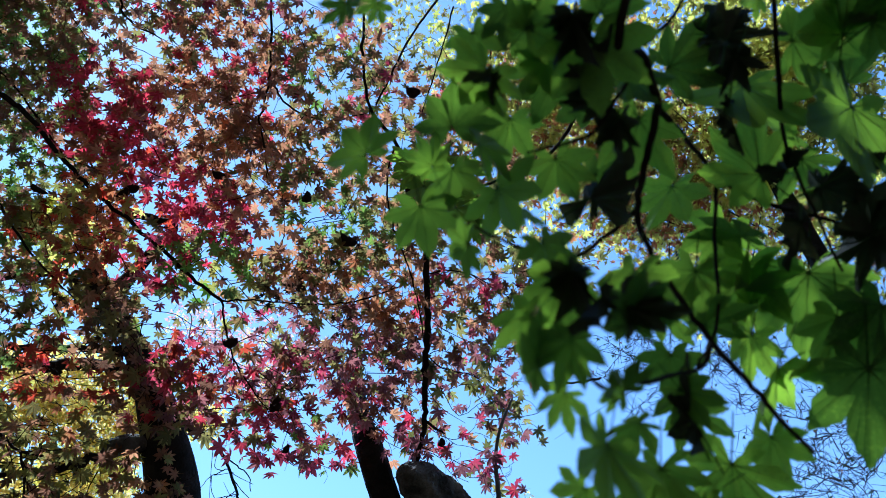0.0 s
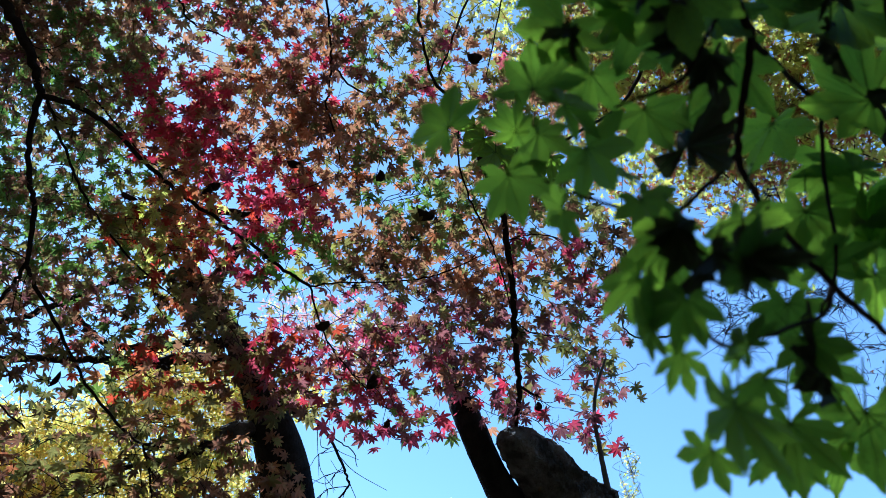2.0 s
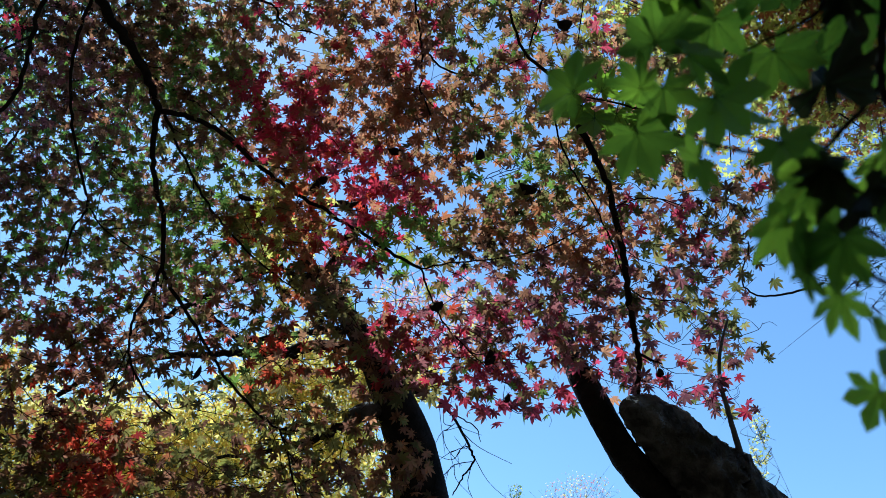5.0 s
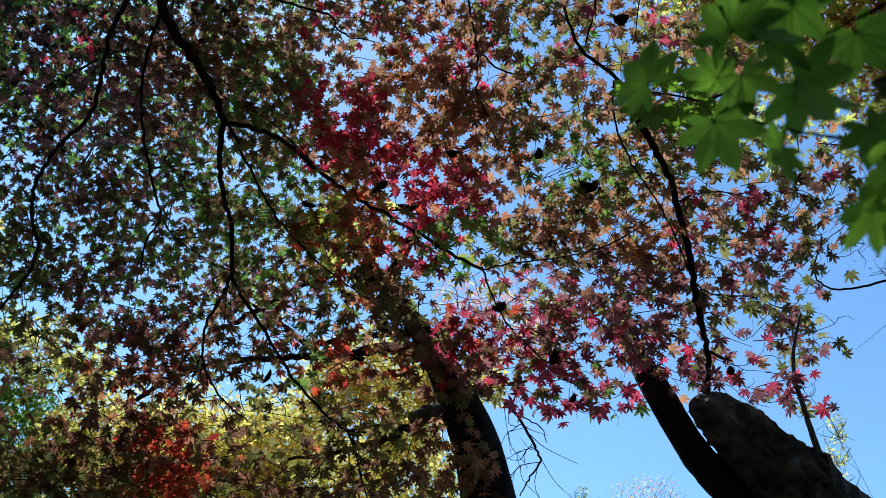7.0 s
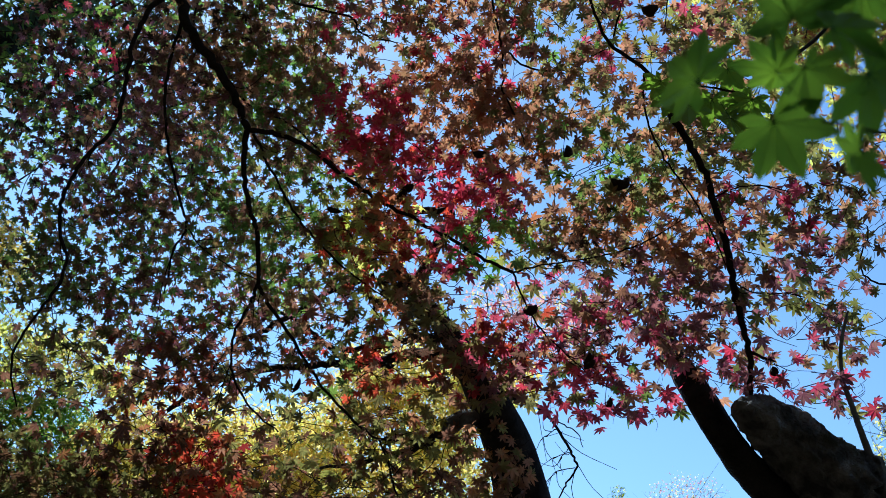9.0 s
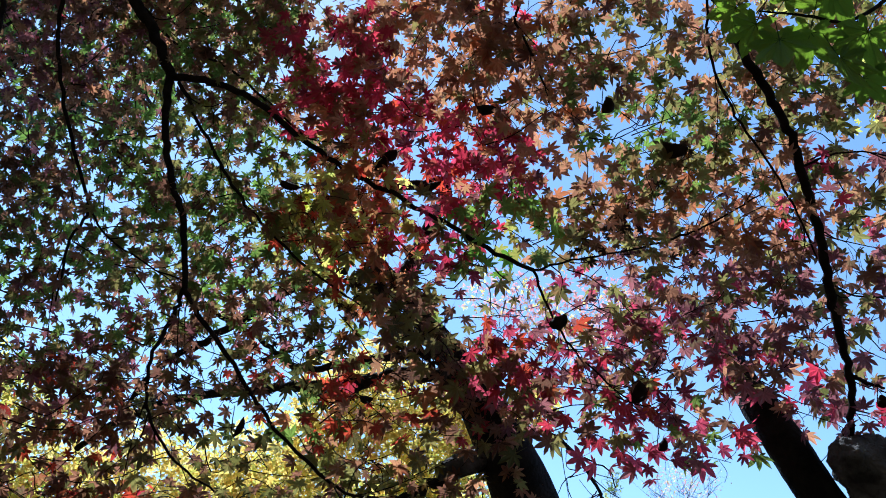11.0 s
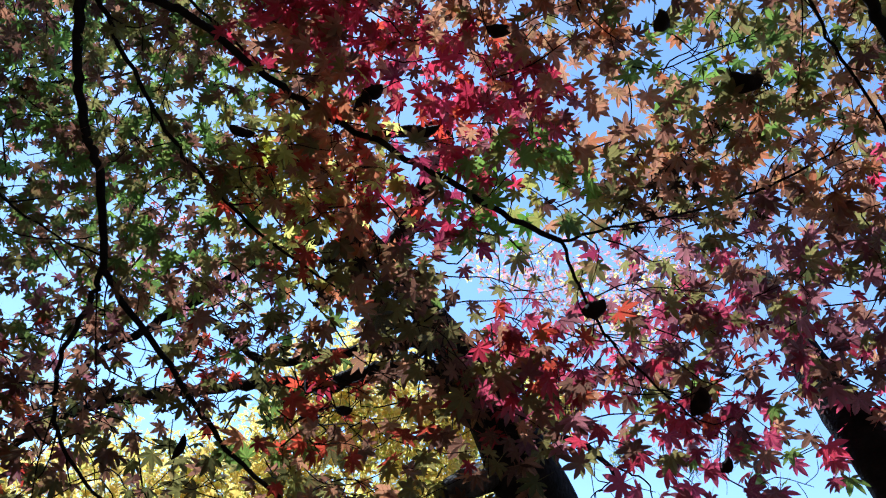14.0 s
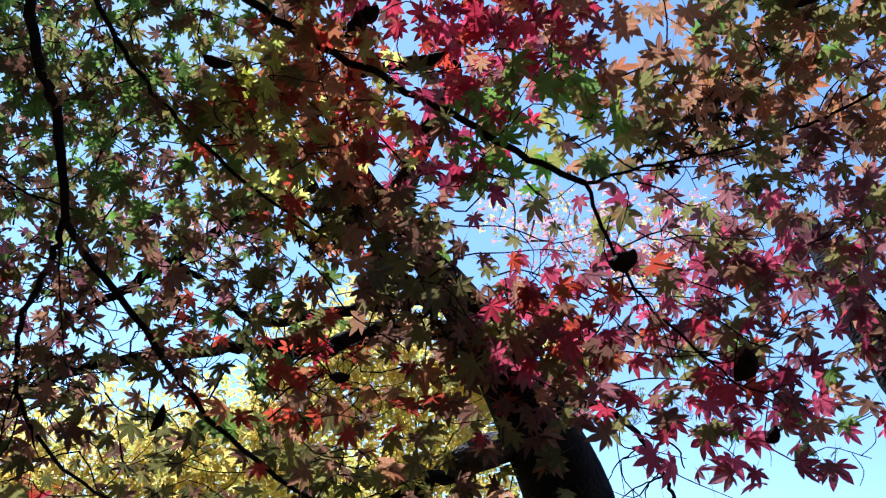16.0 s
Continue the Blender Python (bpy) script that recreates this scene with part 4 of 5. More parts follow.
# withered leaves that hang curled up among the green ones
def curled(owner, place, long, wide, lean):
    bm = bmesh.new()
    way = SIDE * math.cos(radians(lean)) + RISE * math.sin(radians(lean))
    side = AHEAD.cross(way)
    c = Vector(place)
    line = [c + way * long * x + side * wide * 0.35 * (1 - 4 * x * x) for x in (-0.5, -0.3, -0.1, 0.12, 0.34, 0.5)]
    tube(bm, line, (wide * 0.1, wide * 0.42, wide * 0.55, wide * 0.5, wide * 0.34, wide * 0.06), 9, 3, 0.35, 40)
    tube(bm, [line[0], line[0] + RISE * 0.03 - way * 0.01, line[0] + RISE * 0.07], (0.0012, 0.001), 5, 2, 0, 1)
    return part("curled_leaf", bm, WITHERED, owner, "dark withered leaf, curled up")


curled(maple_a, (-0.968, 1.563, 3.267), 0.047, 0.036, 70)
curled(maple_a, (-0.938, 1.564, 3.294), 0.034, 0.028, 20)
curled(maple_a, (-0.863, 1.634, 3.217), 0.072, 0.020, 15)
curled(maple_a, (-1.143, 1.469, 3.171), 0.051, 0.018, -15)
curled(maple_b, (-0.616, 1.862, 2.917), 0.043, 0.029, 30)
curled(maple_b, (-0.483, 1.993, 2.777), 0.051, 0.026, 75)
curled(maple_b, (-0.420, 1.650, 3.334), 0.038, 0.027, 80)
curled(maple_a, (-1.034, 1.766, 2.738), 0.030, 0.016, 0)
curled(maple_a, (-1.303, 1.675, 2.662), 0.051, 0.013, 65)
curled(maple_b, (0.001, 2.304, 2.833), 0.025, 0.024, 80)
curled(maple_b, (-0.468, 2.144, 2.717), 0.030, 0.018, 70)
curled(maple_b, (-0.084, 1.553, 3.807), 0.051, 0.036, 10)
curled(maple_b, (-0.295, 1.828, 3.324), 0.060, 0.036, -10)
curled(maple_a, (-0.695, 1.599, 3.392), 0.051, 0.024, 0)

# ---- the broken trunk behind the leaning maple ----
snag = thing("broken_trunk", (1.0, 4.0, 0.0), "thick grey broken tree trunk leaning, with a rounded weathered top", "tree trunk")
limb(snag, "trunk", [(1.02, 4.02, -0.08), (0.96, 3.95, 0.9), (0.76, 3.70, 1.85), (0.180, 2.729, 2.527), (0.112, 2.608, 2.582), (0.043, 2.512, 2.642), (-0.017, 2.433, 2.689), (-0.061, 2.341, 2.697), (-0.095, 2.288, 2.703), (-0.116, 2.261, 2.704)],
     (0.160, 0.145, 0.128, 0.1272, 0.1135, 0.1009, 0.0883, 0.0690, 0.0474, 0.0209), SNAG, 44, 0.24, 26, "grey lichened bark", 12)
limb(snag, "stub", [(0.160, 2.612, 2.620), (0.164, 2.530, 2.629), (0.172, 2.506, 2.658)], (0.012, 0.006, 0.004), SNAG, 7)

pole = thing("bare_sapling", (0.7, 3.9, 0.0), "thin pale-grey sapling stem, nearly bare, beside the broken trunk", "tree")
limb(pole, "trunk", [(0.7, 3.9, -0.05), (0.62, 3.7, 1.2), (0.52, 3.4, 2.1), (0.311, 2.911, 2.567), (0.257, 2.779, 2.594), (0.217, 2.658, 2.620), (0.205, 2.541, 2.656), (0.197, 2.484, 2.710), (0.191, 2.424, 2.768), (0.186, 2.390, 2.800), (0.194, 2.342, 2.853), (0.214, 2.300, 2.907), (0.248, 2.258, 2.969)],
     (0.0258, 0.0206, 0.0155, 0.0209, 0.0167, 0.0136, 0.0107, 0.0089, 0.0080, 0.0071, 0.0060, 0.0053, 0.0039), POLE, 10, 0.05, 20, "", 6, 0.15)

# ---- the near green maple ----
green_maple = maple("maple_tree", (1.7, -0.9, 0.0), "maple with broad fresh-green leaves on a low branch overhead", "")
limb(green_maple, "trunk", [(1.7, -0.9, -0.08), (1.66, -0.86, 1.2), (1.6, -0.8, 2.3), (1.55, -0.8, 3.6)], (0.12, 0.1, 0.09, 0.05), BARK, 14, 0.12, 9)
limb(green_maple, "branch", [(1.6, -0.8, 2.3), (1.0, -0.45, 2.55), (0.4, 0.05, 2.45), (0.221, 0.397, 2.048), (0.234, 0.456, 2.034), (0.249, 0.495, 2.030), (0.239, 0.524, 2.000), (0.231, 0.542, 1.971), (0.240, 0.564, 1.953), (0.258, 0.584, 1.927), (0.281, 0.607, 1.903), (0.299, 0.619, 1.883), (0.322, 0.635, 1.858), (0.344, 0.650, 1.840)],
     (0.03, 0.02, 0.012, 0.0032, 0.0032, 0.0031, 0.0026, 0.0025, 0.0022, 0.0022, 0.0022, 0.0020, 0.0019, 0.0015), TWIG, 9, 0.1, 60, "", 6, 0.25)
limb(green_maple, "branch", [(0.249, 0.495, 2.030), (0.285, 0.540, 2.050), (0.316, 0.576, 2.050), (0.340, 0.589, 2.041), (0.372, 0.592, 2.024), (0.401, 0.590, 2.007), (0.442, 0.590, 1.982)], (0.0026, 0.0022, 0.0021, 0.0019, 0.0019, 0.0016, 0.0012), TWIG, 8, 0.1, 60, "", 6, 0.25)
limb(green_maple, "branch", [(0.231, 0.542, 1.971), (0.203, 0.540, 1.941), (0.179, 0.541, 1.923), (0.137, 0.532, 1.928), (0.100, 0.514, 1.937)], (0.0022, 0.0017, 0.0015, 0.0012, 0.0007), TWIG, 7, 0.1, 60, "", 6, 0.25)
limb(green_maple, "branch", [(0.316, 0.576, 2.051), (0.309, 0.605, 2.008), (0.294, 0.613, 1.930), (0.265, 0.605, 1.878)], (0.0019, 0.0016, 0.0014, 0.0011), TWIG, 7, 0.1, 60, "", 6, 0.25)
limb(green_maple, "branch", [(0.331, 0.421, 2.097), (0.346, 0.488, 2.070), (0.360, 0.539, 2.054), (0.378, 0.573, 2.032), (0.396, 0.605, 1.968)], (0.0021, 0.0019, 0.0016, 0.0015, 0.0011), TWIG, 7, 0.1, 60, "", 6, 0.25)
limb(green_maple, "branch", [(0.234, 0.456, 2.034), (0.207, 0.472, 1.997), (0.191, 0.482, 1.978), (0.150, 0.490, 1.971)], (0.0019, 0.0016, 0.0014, 0.0009), TWIG, 7, 0.1, 60, "", 6, 0.25)
limb(green_maple, "branch", [(0.233, 0.448, 2.036), (0.257, 0.442, 2.063), (0.275, 0.424, 2.087)], (0.0019, 0.0016, 0.0012), TWIG, 7, 0.1, 60, "", 6, 0.25)
limb(green_maple, "branch", [(0.281, 0.607, 1.903), (0.266, 0.605, 1.878), (0.201, 0.550, 1.827), (0.182, 0.534, 1.814), (0.172, 0.523, 1.824)], (0.0019, 0.0016, 0.0015, 0.0014, 0.0009), TWIG, 7, 0.1, 60, "", 6, 0.25)

limb(green_maple, "branch", [(1.57, -0.8, 3.3), (1.2, 0.1, 4.0), (0.75, 1.0, 4.05), (0.497, 1.788, 3.874), (0.239, 1.770, 3.571), (0.119, 1.742, 3.479), (0.035, 1.688, 3.473), (-0.055, 1.651, 3.493)], (0.03, 0.02, 0.012, 0.007, 0.005, 0.004, 0.003, 0.002), TWIG, 9, 0.1, 60, "", 6, 0.25)

G_SHAPES = [leaf_outline(7, 0.56, 0.5, True, rng, 0.36) for _ in range(5)] + [leaf_outline(7, 0.36, 0.5, True, rng, 0.36) for _ in range(2)]
g_meshes, g_dark = [], []
for out in G_SHAPES:
    me = bpy.data.meshes.new("leaf")
    c = len(out)
    pts, faces, mats = out.tolist(), leaf_faces(c), [0] * (c - 2)
    tips = [i for i in range(2, c - 1) if math.hypot(*out[i][:2]) > math.hypot(*out[i - 1][:2]) and math.hypot(*out[i][:2]) > math.hypot(*out[i + 1][:2]) and math.hypot(*out[i][:2]) > 0.25]
    for i in tips:
        e = Vector(out[i]) * 0.9
        if any(abs(math.atan2(out[i][0], out[i][1]) - math.atan2(out[j][0], out[j][1])) < 0.2 and math.hypot(*out[j][:2]) > math.hypot(*out[i][:2]) for j in tips):
            continue
        w = Vector((e.y, -e.x, 0)).normalized() * 0.005
        base = len(pts)
        mid_ = Vector(out[i]) * 0.45
        pts += [tuple(w - Vector((0, 0, 0.006))), tuple(-w - Vector((0, 0, 0.006))), tuple(mid_ - w * 0.6 + Vector((0, 0, 0.012))), tuple(mid_ + w * 0.6 + Vector((0, 0, 0.012))), tuple(e + Vector((0, 0, 0.002)))]
        faces += [(base, base + 1, base + 2, base + 3), (base + 3, base + 2, base + 4)]
        mats += [1, 1]
    base = len(pts)
    pts += [(-0.008, 0, 0), (0.008, 0, 0), (0, 0.004, 0.012), (-0.006, -0.4, 0.08), (0.006, -0.4, 0.08), (0, -0.4, 0.09)]
    faces += [(base, base + 1, base + 4, base + 3), (base + 1, base + 2, base + 5, base + 4), (base + 2, base, base + 3, base + 5)]
    mats += [1, 1, 1]
    me.from_pydata(pts, [], faces)
    me.materials.append(NEAR_GREEN), me.materials.append(VEIN)
    me.polygons.foreach_set("material_index", mats)
    g_meshes.append(me)
    # the shaded copy, darkened by colour
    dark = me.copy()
    dark.materials[0] = NEAR_SHADED
    for v in dark.vertices:                           # folded together and crumpled, like a leaf seen edge-on
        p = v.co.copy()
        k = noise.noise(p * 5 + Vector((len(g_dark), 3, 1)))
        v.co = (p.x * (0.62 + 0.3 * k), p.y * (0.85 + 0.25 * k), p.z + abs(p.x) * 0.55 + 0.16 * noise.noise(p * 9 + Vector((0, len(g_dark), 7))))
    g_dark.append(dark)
g_rand = np.random.default_rng(5)


def broad_leaf(place, width, tip, shape, tilt=0.35, meshes=g_meshes, label=""):
    """A broad green leaf; tip: the turn of its point from straight up, clockwise, in degrees."""
    ob = tagged(hang(new("leaf", meshes[shape % len(meshes)]), stem_near(green_maple, place)), label)
    g = Vector(g_rand.normal(0, tilt, 3))
    way = RISE * math.cos(radians(tip)) + SIDE * math.sin(radians(tip))
    axes = turn_to(AHEAD * 0.8 + Vector((0.2, 0, 0.35)) + g, way)
    ob.matrix_basis = Matrix.Translation(place) @ Matrix(axes.tolist()).to_4x4() @ Matrix.Scale(width, 4)
    return ob


broad_leaf((0.044, 0.481, 1.961), 0.063, -60, 0)
broad_leaf((0.078, 0.519, 1.952), 0.065, 150, 1)
broad_leaf((0.100, 0.481, 1.990), 0.071, -20, 2)
broad_leaf((0.131, 0.520, 1.970), 0.080, 120, 3)
broad_leaf((0.124, 0.451, 2.012), 0.076, 200, 0)
broad_leaf((0.110, 0.504, 1.898), 0.047, -130, 1)
broad_leaf((0.151, 0.430, 2.029), 0.068, 20, 2)
broad_leaf((0.194, 0.435, 2.020), 0.098, 160, 3)
broad_leaf((0.196, 0.528, 1.968), 0.116, 10, 4, 0.9, g_dark, "crumpled green leaf, its shade put in as a nearly black colour")
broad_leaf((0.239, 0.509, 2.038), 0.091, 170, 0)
broad_leaf((0.200, 0.471, 2.002), 0.098, -40, 1, 0.9, g_dark, "crumpled green leaf, its shade put in as a nearly black colour")
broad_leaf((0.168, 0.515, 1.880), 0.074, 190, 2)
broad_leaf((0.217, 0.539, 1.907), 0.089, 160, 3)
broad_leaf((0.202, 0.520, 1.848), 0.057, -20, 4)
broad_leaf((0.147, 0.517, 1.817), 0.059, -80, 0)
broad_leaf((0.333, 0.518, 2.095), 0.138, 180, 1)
broad_leaf((0.297, 0.471, 2.093), 0.100, 60, 2, 0.9, g_dark, "crumpled green leaf, its shade put in as a nearly black colour")
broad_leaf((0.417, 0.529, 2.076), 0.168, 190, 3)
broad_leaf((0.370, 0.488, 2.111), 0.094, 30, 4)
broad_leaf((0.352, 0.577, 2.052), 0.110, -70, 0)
broad_leaf((0.394, 0.576, 2.035), 0.098, 80, 1, 0.9, g_dark, "crumpled green leaf, its shade put in as a nearly black colour")
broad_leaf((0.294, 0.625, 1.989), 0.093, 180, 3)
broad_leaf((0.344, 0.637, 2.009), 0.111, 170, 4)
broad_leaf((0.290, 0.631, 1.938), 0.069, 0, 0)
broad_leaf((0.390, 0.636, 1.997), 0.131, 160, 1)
broad_leaf((0.419, 0.587, 1.995), 0.101, 60, 2, 0.9, g_dark, "crumpled green leaf, its shade put in as a nearly black colour")
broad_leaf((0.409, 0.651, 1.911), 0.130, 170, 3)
broad_leaf((0.262, 0.627, 1.846), 0.091, -30, 4, 0.9, g_dark, "crumpled green leaf, its shade put in as a nearly black colour")
broad_leaf((0.182, 0.542, 1.782), 0.071, 200, 5)
broad_leaf((0.232, 0.628, 1.817), 0.076, 170, 6)
broad_leaf((0.292, 0.665, 1.840), 0.095, 180, 5)
broad_leaf((0.340, 0.647, 1.908), 0.102, 150, 2)
broad_leaf((0.326, 0.665, 1.861), 0.064, 150, 1)
broad_leaf((0.194, 0.530, 1.809), 0.043, -60, 6)
broad_leaf((0.404, 0.480, 2.103), 0.106, -20, 2)
broad_leaf((0.279, 0.581, 2.044), 0.083, 200, 3)
broad_leaf((0.421, 0.468, 2.100), 0.117, 60, 4)
broad_leaf((0.252, 0.612, 1.866), 0.057, 120, 0)
broad_leaf((0.145, 0.513, 1.848), 0.052, 210, 1)
broad_leaf((0.165, 0.507, 1.826), 0.053, 190, 2)
broad_leaf((0.157, 0.516, 1.911), 0.061, 140, 3)
broad_leaf((0.200, 0.424, 2.037), 0.069, -30, 4)
broad_leaf((0.268, 0.494, 2.084), 0.080, 60, 0)
broad_leaf((0.332, 0.627, 2.044), 0.089, 190, 1)
broad_leaf((0.427, 0.627, 1.952), 0.098, 190, 2)
broad_leaf((0.032, 0.409, 2.029), 0.039, 180, 5)
broad_leaf((0.138, 0.420, 2.042), 0.050, 170, 1)
broad_leaf((0.052, 0.413, 2.038), 0.031, 190, 5)

broad_leaf((0.212, 0.579, 1.820), 0.054, 200, 5)
broad_leaf((0.234, 0.657, 1.818), 0.063, 170, 6)
broad_leaf((0.275, 0.676, 1.822), 0.071, 190, 5)
broad_leaf((0.175, 0.589, 1.783), 0.046, 210, 6)
broad_leaf((0.264, 0.637, 1.867), 0.060, 150, 6)
broad_leaf((0.165, 0.549, 1.821), 0.043, 200, 5)
broad_leaf((0.255, 0.622, 1.903), 0.065, 170, 3)
broad_leaf((0.401, 0.644, 1.955), 0.098, 160, 4)
broad_leaf((0.330, 0.646, 1.940), 0.078, 190, 0)
broad_leaf((0.179, 0.415, 2.016), 0.074, 150, 2, 0.9, g_dark, "crumpled green leaf, its shade put in as a nearly black colour")
broad_leaf((0.301, 0.464, 2.068), 0.079, 30, 1, 0.9, g_dark, "crumpled green leaf, its shade put in as a nearly black colour")
broad_leaf((0.312, 0.477, 2.069), 0.066, 200, 3, 0.9, g_dark, "crumpled green leaf, its shade put in as a nearly black colour")
broad_leaf((0.213, 0.477, 1.993), 0.062, 170, 0, 0.9, g_dark, "crumpled green leaf, its shade put in as a nearly black colour")
broad_leaf((0.361, 0.556, 2.032), 0.081, -60, 4, 0.9, g_dark, "crumpled green leaf, its shade put in as a nearly black colour")
broad_leaf((0.367, 0.581, 1.997), 0.079, 120, 2, 0.9, g_dark, "crumpled green leaf, its shade put in as a nearly black colour")
broad_leaf((0.199, 0.511, 1.853), 0.070, 80, 1, 0.9, g_dark, "crumpled green leaf, its shade put in as a nearly black colour")
broad_leaf((0.169, 0.501, 1.871), 0.070, 150, 2, 0.7, g_dark, "crumpled green leaf, its shade put in as a nearly black colour")
broad_leaf((0.183, 0.501, 1.850), 0.061, 210, 0, 0.9, g_dark, "crumpled green leaf, its shade put in as a nearly black colour")
broad_leaf((0.127, 0.445, 1.998), 0.056, 200, 3, 0.9, g_dark, "crumpled green leaf, its shade put in as a nearly black colour")
broad_leaf((0.312, 0.514, 2.057), 0.068, 160, 0, 0.9, g_dark, "crumpled green leaf, its shade put in as a nearly black colour")
broad_leaf((0.411, 0.575, 1.976), 0.104, 200, 2, 0.9, g_dark, "crumpled green leaf, its shade put in as a nearly black colour")
broad_leaf((0.115, 0.440, 2.044), 0.054, 150, 1)
broad_leaf((0.166, 0.463, 2.046), 0.063, 200, 3)
broad_leaf((0.182, 0.447, 2.066), 0.067, 170, 0)
broad_leaf((0.143, 0.452, 2.056), 0.055, 20, 2)
broad_leaf((0.230, 0.484, 2.059), 0.069, 140, 4)
broad_leaf((0.100, 0.505, 1.974), 0.054, 160, 1)
broad_leaf((0.119, 0.495, 1.989), 0.057, 30, 2)
broad_leaf((0.151, 0.548, 1.971), 0.067, 200, 3)
broad_leaf((0.086, 0.501, 1.973), 0.044, -40, 0)
broad_leaf((0.141, 0.494, 2.018), 0.065, 170, 4)
broad_leaf((0.176, 0.474, 2.044), 0.072, 190, 1)
broad_leaf((0.175, 0.521, 2.005), 0.069, 150, 2)
for row in range(9):
    for k in range(7):
        q = 0.5 + k * 0.16 + g_rand.normal(0, 0.05), row * 0.125 - 0.02 + g_rand.normal(0, 0.04)
        if q[0] > 0.62 + 0.35 * max(0, q[1] - 0.45) and not (q[1] > 0.72 and q[0] > 0.8) and not (q[1] > 0.4 and q[0] < 0.74):
            place = Vector((-0.286, 0.447, 2.137)) + Vector((0.769, 0.053, 0.065)) * q[0] + Vector((-0.032, 0.263, -0.332)) * q[1]
            broad_leaf(place, g_rand.uniform(0.055, 0.085), g_rand.uniform(-180, 180), int(g_rand.integers(0, 7)), 0.5)

# a farther spray of the same maple, behind the near one
broad_leaf((-0.070, 1.644, 3.442), 0.150, 200, 0)
broad_leaf((-0.036, 1.650, 3.373), 0.160, 170, 1)
broad_leaf((0.030, 1.683, 3.409), 0.170, 190, 3)
broad_leaf((0.068, 1.713, 3.334), 0.160, 160, 4)
broad_leaf((-0.002, 1.641, 3.488), 0.150, 30, 2)
broad_leaf((0.137, 1.721, 3.400), 0.170, 200, 0)
broad_leaf((0.095, 1.665, 3.504), 0.160, 150, 1)
broad_leaf((-0.099, 1.638, 3.513), 0.130, 210, 2)
broad_leaf((0.111, 1.790, 3.337), 0.140, 140, 3)

# an unseen dense evergreen, added beside the walk to shade the left of the canopy
shade = store()
for x, y, z, r, n in ((-2.9, 1.45, 4.6, 0.65, 800), (-3.4, 0.9, 4.5, 0.8, 900), (-2.9, 0.9, 5.2, 0.8, 900), (-2.5, 1.6, 5.4, 0.7, 300), (-2.1, 0.9, 5.6, 0.7, 350), (-3.3, 0.2, 4.2, 0.8, 800), (-2.7, 0.0, 5.4, 0.8, 700)):
    crown(shade, (x, y, z), r, r * 0.6, n, "green 3 pine 2", 0.095)
evergreen = thing("added_shade_tree", (-3.9, 0.6, 0.0), "unseen dense dark-green evergreen tree, added to shade the canopy", "tree")
limb(evergreen, "trunk", [(-3.9, 0.6, -0.1), (-3.8, 0.7, 1.5), (-3.6, 0.8, 3.2), (-3.2, 1.0, 5.2)], (0.2, 0.17, 0.12, 0.05), BARK, 16, 0.12, 8)
leaves_mesh("crown", shade["leaves"], FAR_SHAPES, evergreen, "dense dark-green leaves", 0)
twig_mesh(evergreen, shade["twigs"], BARK, "fine branches", "branch_mass")

# ---- trees farther off ----
def far_tree(base, top, thick, label, name="tree", mat=None):
    ob = thing(name, (base[0], base[1], 0.0), label, "tree", "trees in the distance")
    b, t = Vector(base), Vector(top)
    limb(ob, "trunk", [b - Vector((0, 0, 0.1)), b.lerp(t, 0.3) + Vector((0.08, 0.05, 0)), b.lerp(t, 0.65) - Vector((0.06, 0, 0)), t], (thick, thick * 0.8, thick * 0.5, thick * 0.15), mat or BARK, 12, 0.15, 6)
    return ob


def finish(ob, s, label, shapes=FAR_SHAPES, bark=None, thin=0.008):
    leaves_mesh("crown", s["leaves"], shapes, ob, label, 0)
    twig_mesh(ob, [(line, (min(a, thin), min(b, thin / 3))) for line, (a, b) in s["twigs"]], bark or BARK, "fine branches", "branch_mass")


s = store()
crown(s, (-2.158, 1.873, 2.651), 0.23, 0.20, 2987, "straw 3 gold 3 lime 2", 0.030)
crown(s, (-1.905, 2.044, 2.686), 0.26, 0.21, 3516, "straw 3 gold 3 lime 2", 0.030)
crown(s, (-1.718, 2.268, 2.765), 0.24, 0.20, 3246, "gold 3 lime 3 straw 2", 0.030)
crown(s, (-1.439, 2.184, 2.947), 0.15, 0.20, 1938, "straw 3 gold 3 lime 2", 0.030)
crown(s, (-1.247, 2.137, 2.949), 0.13, 0.19, 1546, "straw 3 gold 3 lime 2", 0.030)
crown(s, (-1.191, 2.340, 2.893), 0.17, 0.24, 2662, "gold 3 lime 3 straw 2", 0.030)
crown(s, (-1.583, 2.342, 2.666), 0.35, 0.22, 4876, "gold 3 lime 3 straw 2", 0.030)
crown(s, (-1.842, 2.196, 2.545), 0.40, 0.18, 4674, "straw 3 gold 3 lime 2", 0.030)
crown(s, (-1.288, 2.568, 2.706), 0.27, 0.24, 4190, "gold 3 lime 3 straw 2", 0.030)
crown(s, (-2.125, 2.072, 2.480), 0.32, 0.18, 3662, "gold 3 lime 3 straw 2", 0.030)
crown(s, (-0.868, 2.424, 2.993), 0.08, 0.09, 454, "straw 3 gold 3 lime 2", 0.030)
crown(s, (-1.088, 2.364, 2.961), 0.11, 0.13, 919, "straw 3 gold 3 lime 2", 0.030)
t1 = far_tree((-1.75, 3.6, 0), (-1.703, 2.340, 2.724), 0.10, "sunlit yellow-green tree on the slope beyond the maples")
finish(t1, s, "sunlit yellow-green leaves", TINY_SHAPES, POLE, 0.003)

s = store()
crown(s, (-2.527, 1.241, 3.180), 0.15, 0.18, 1218, "gold 4 yellow 2 lime 1", 0.032)
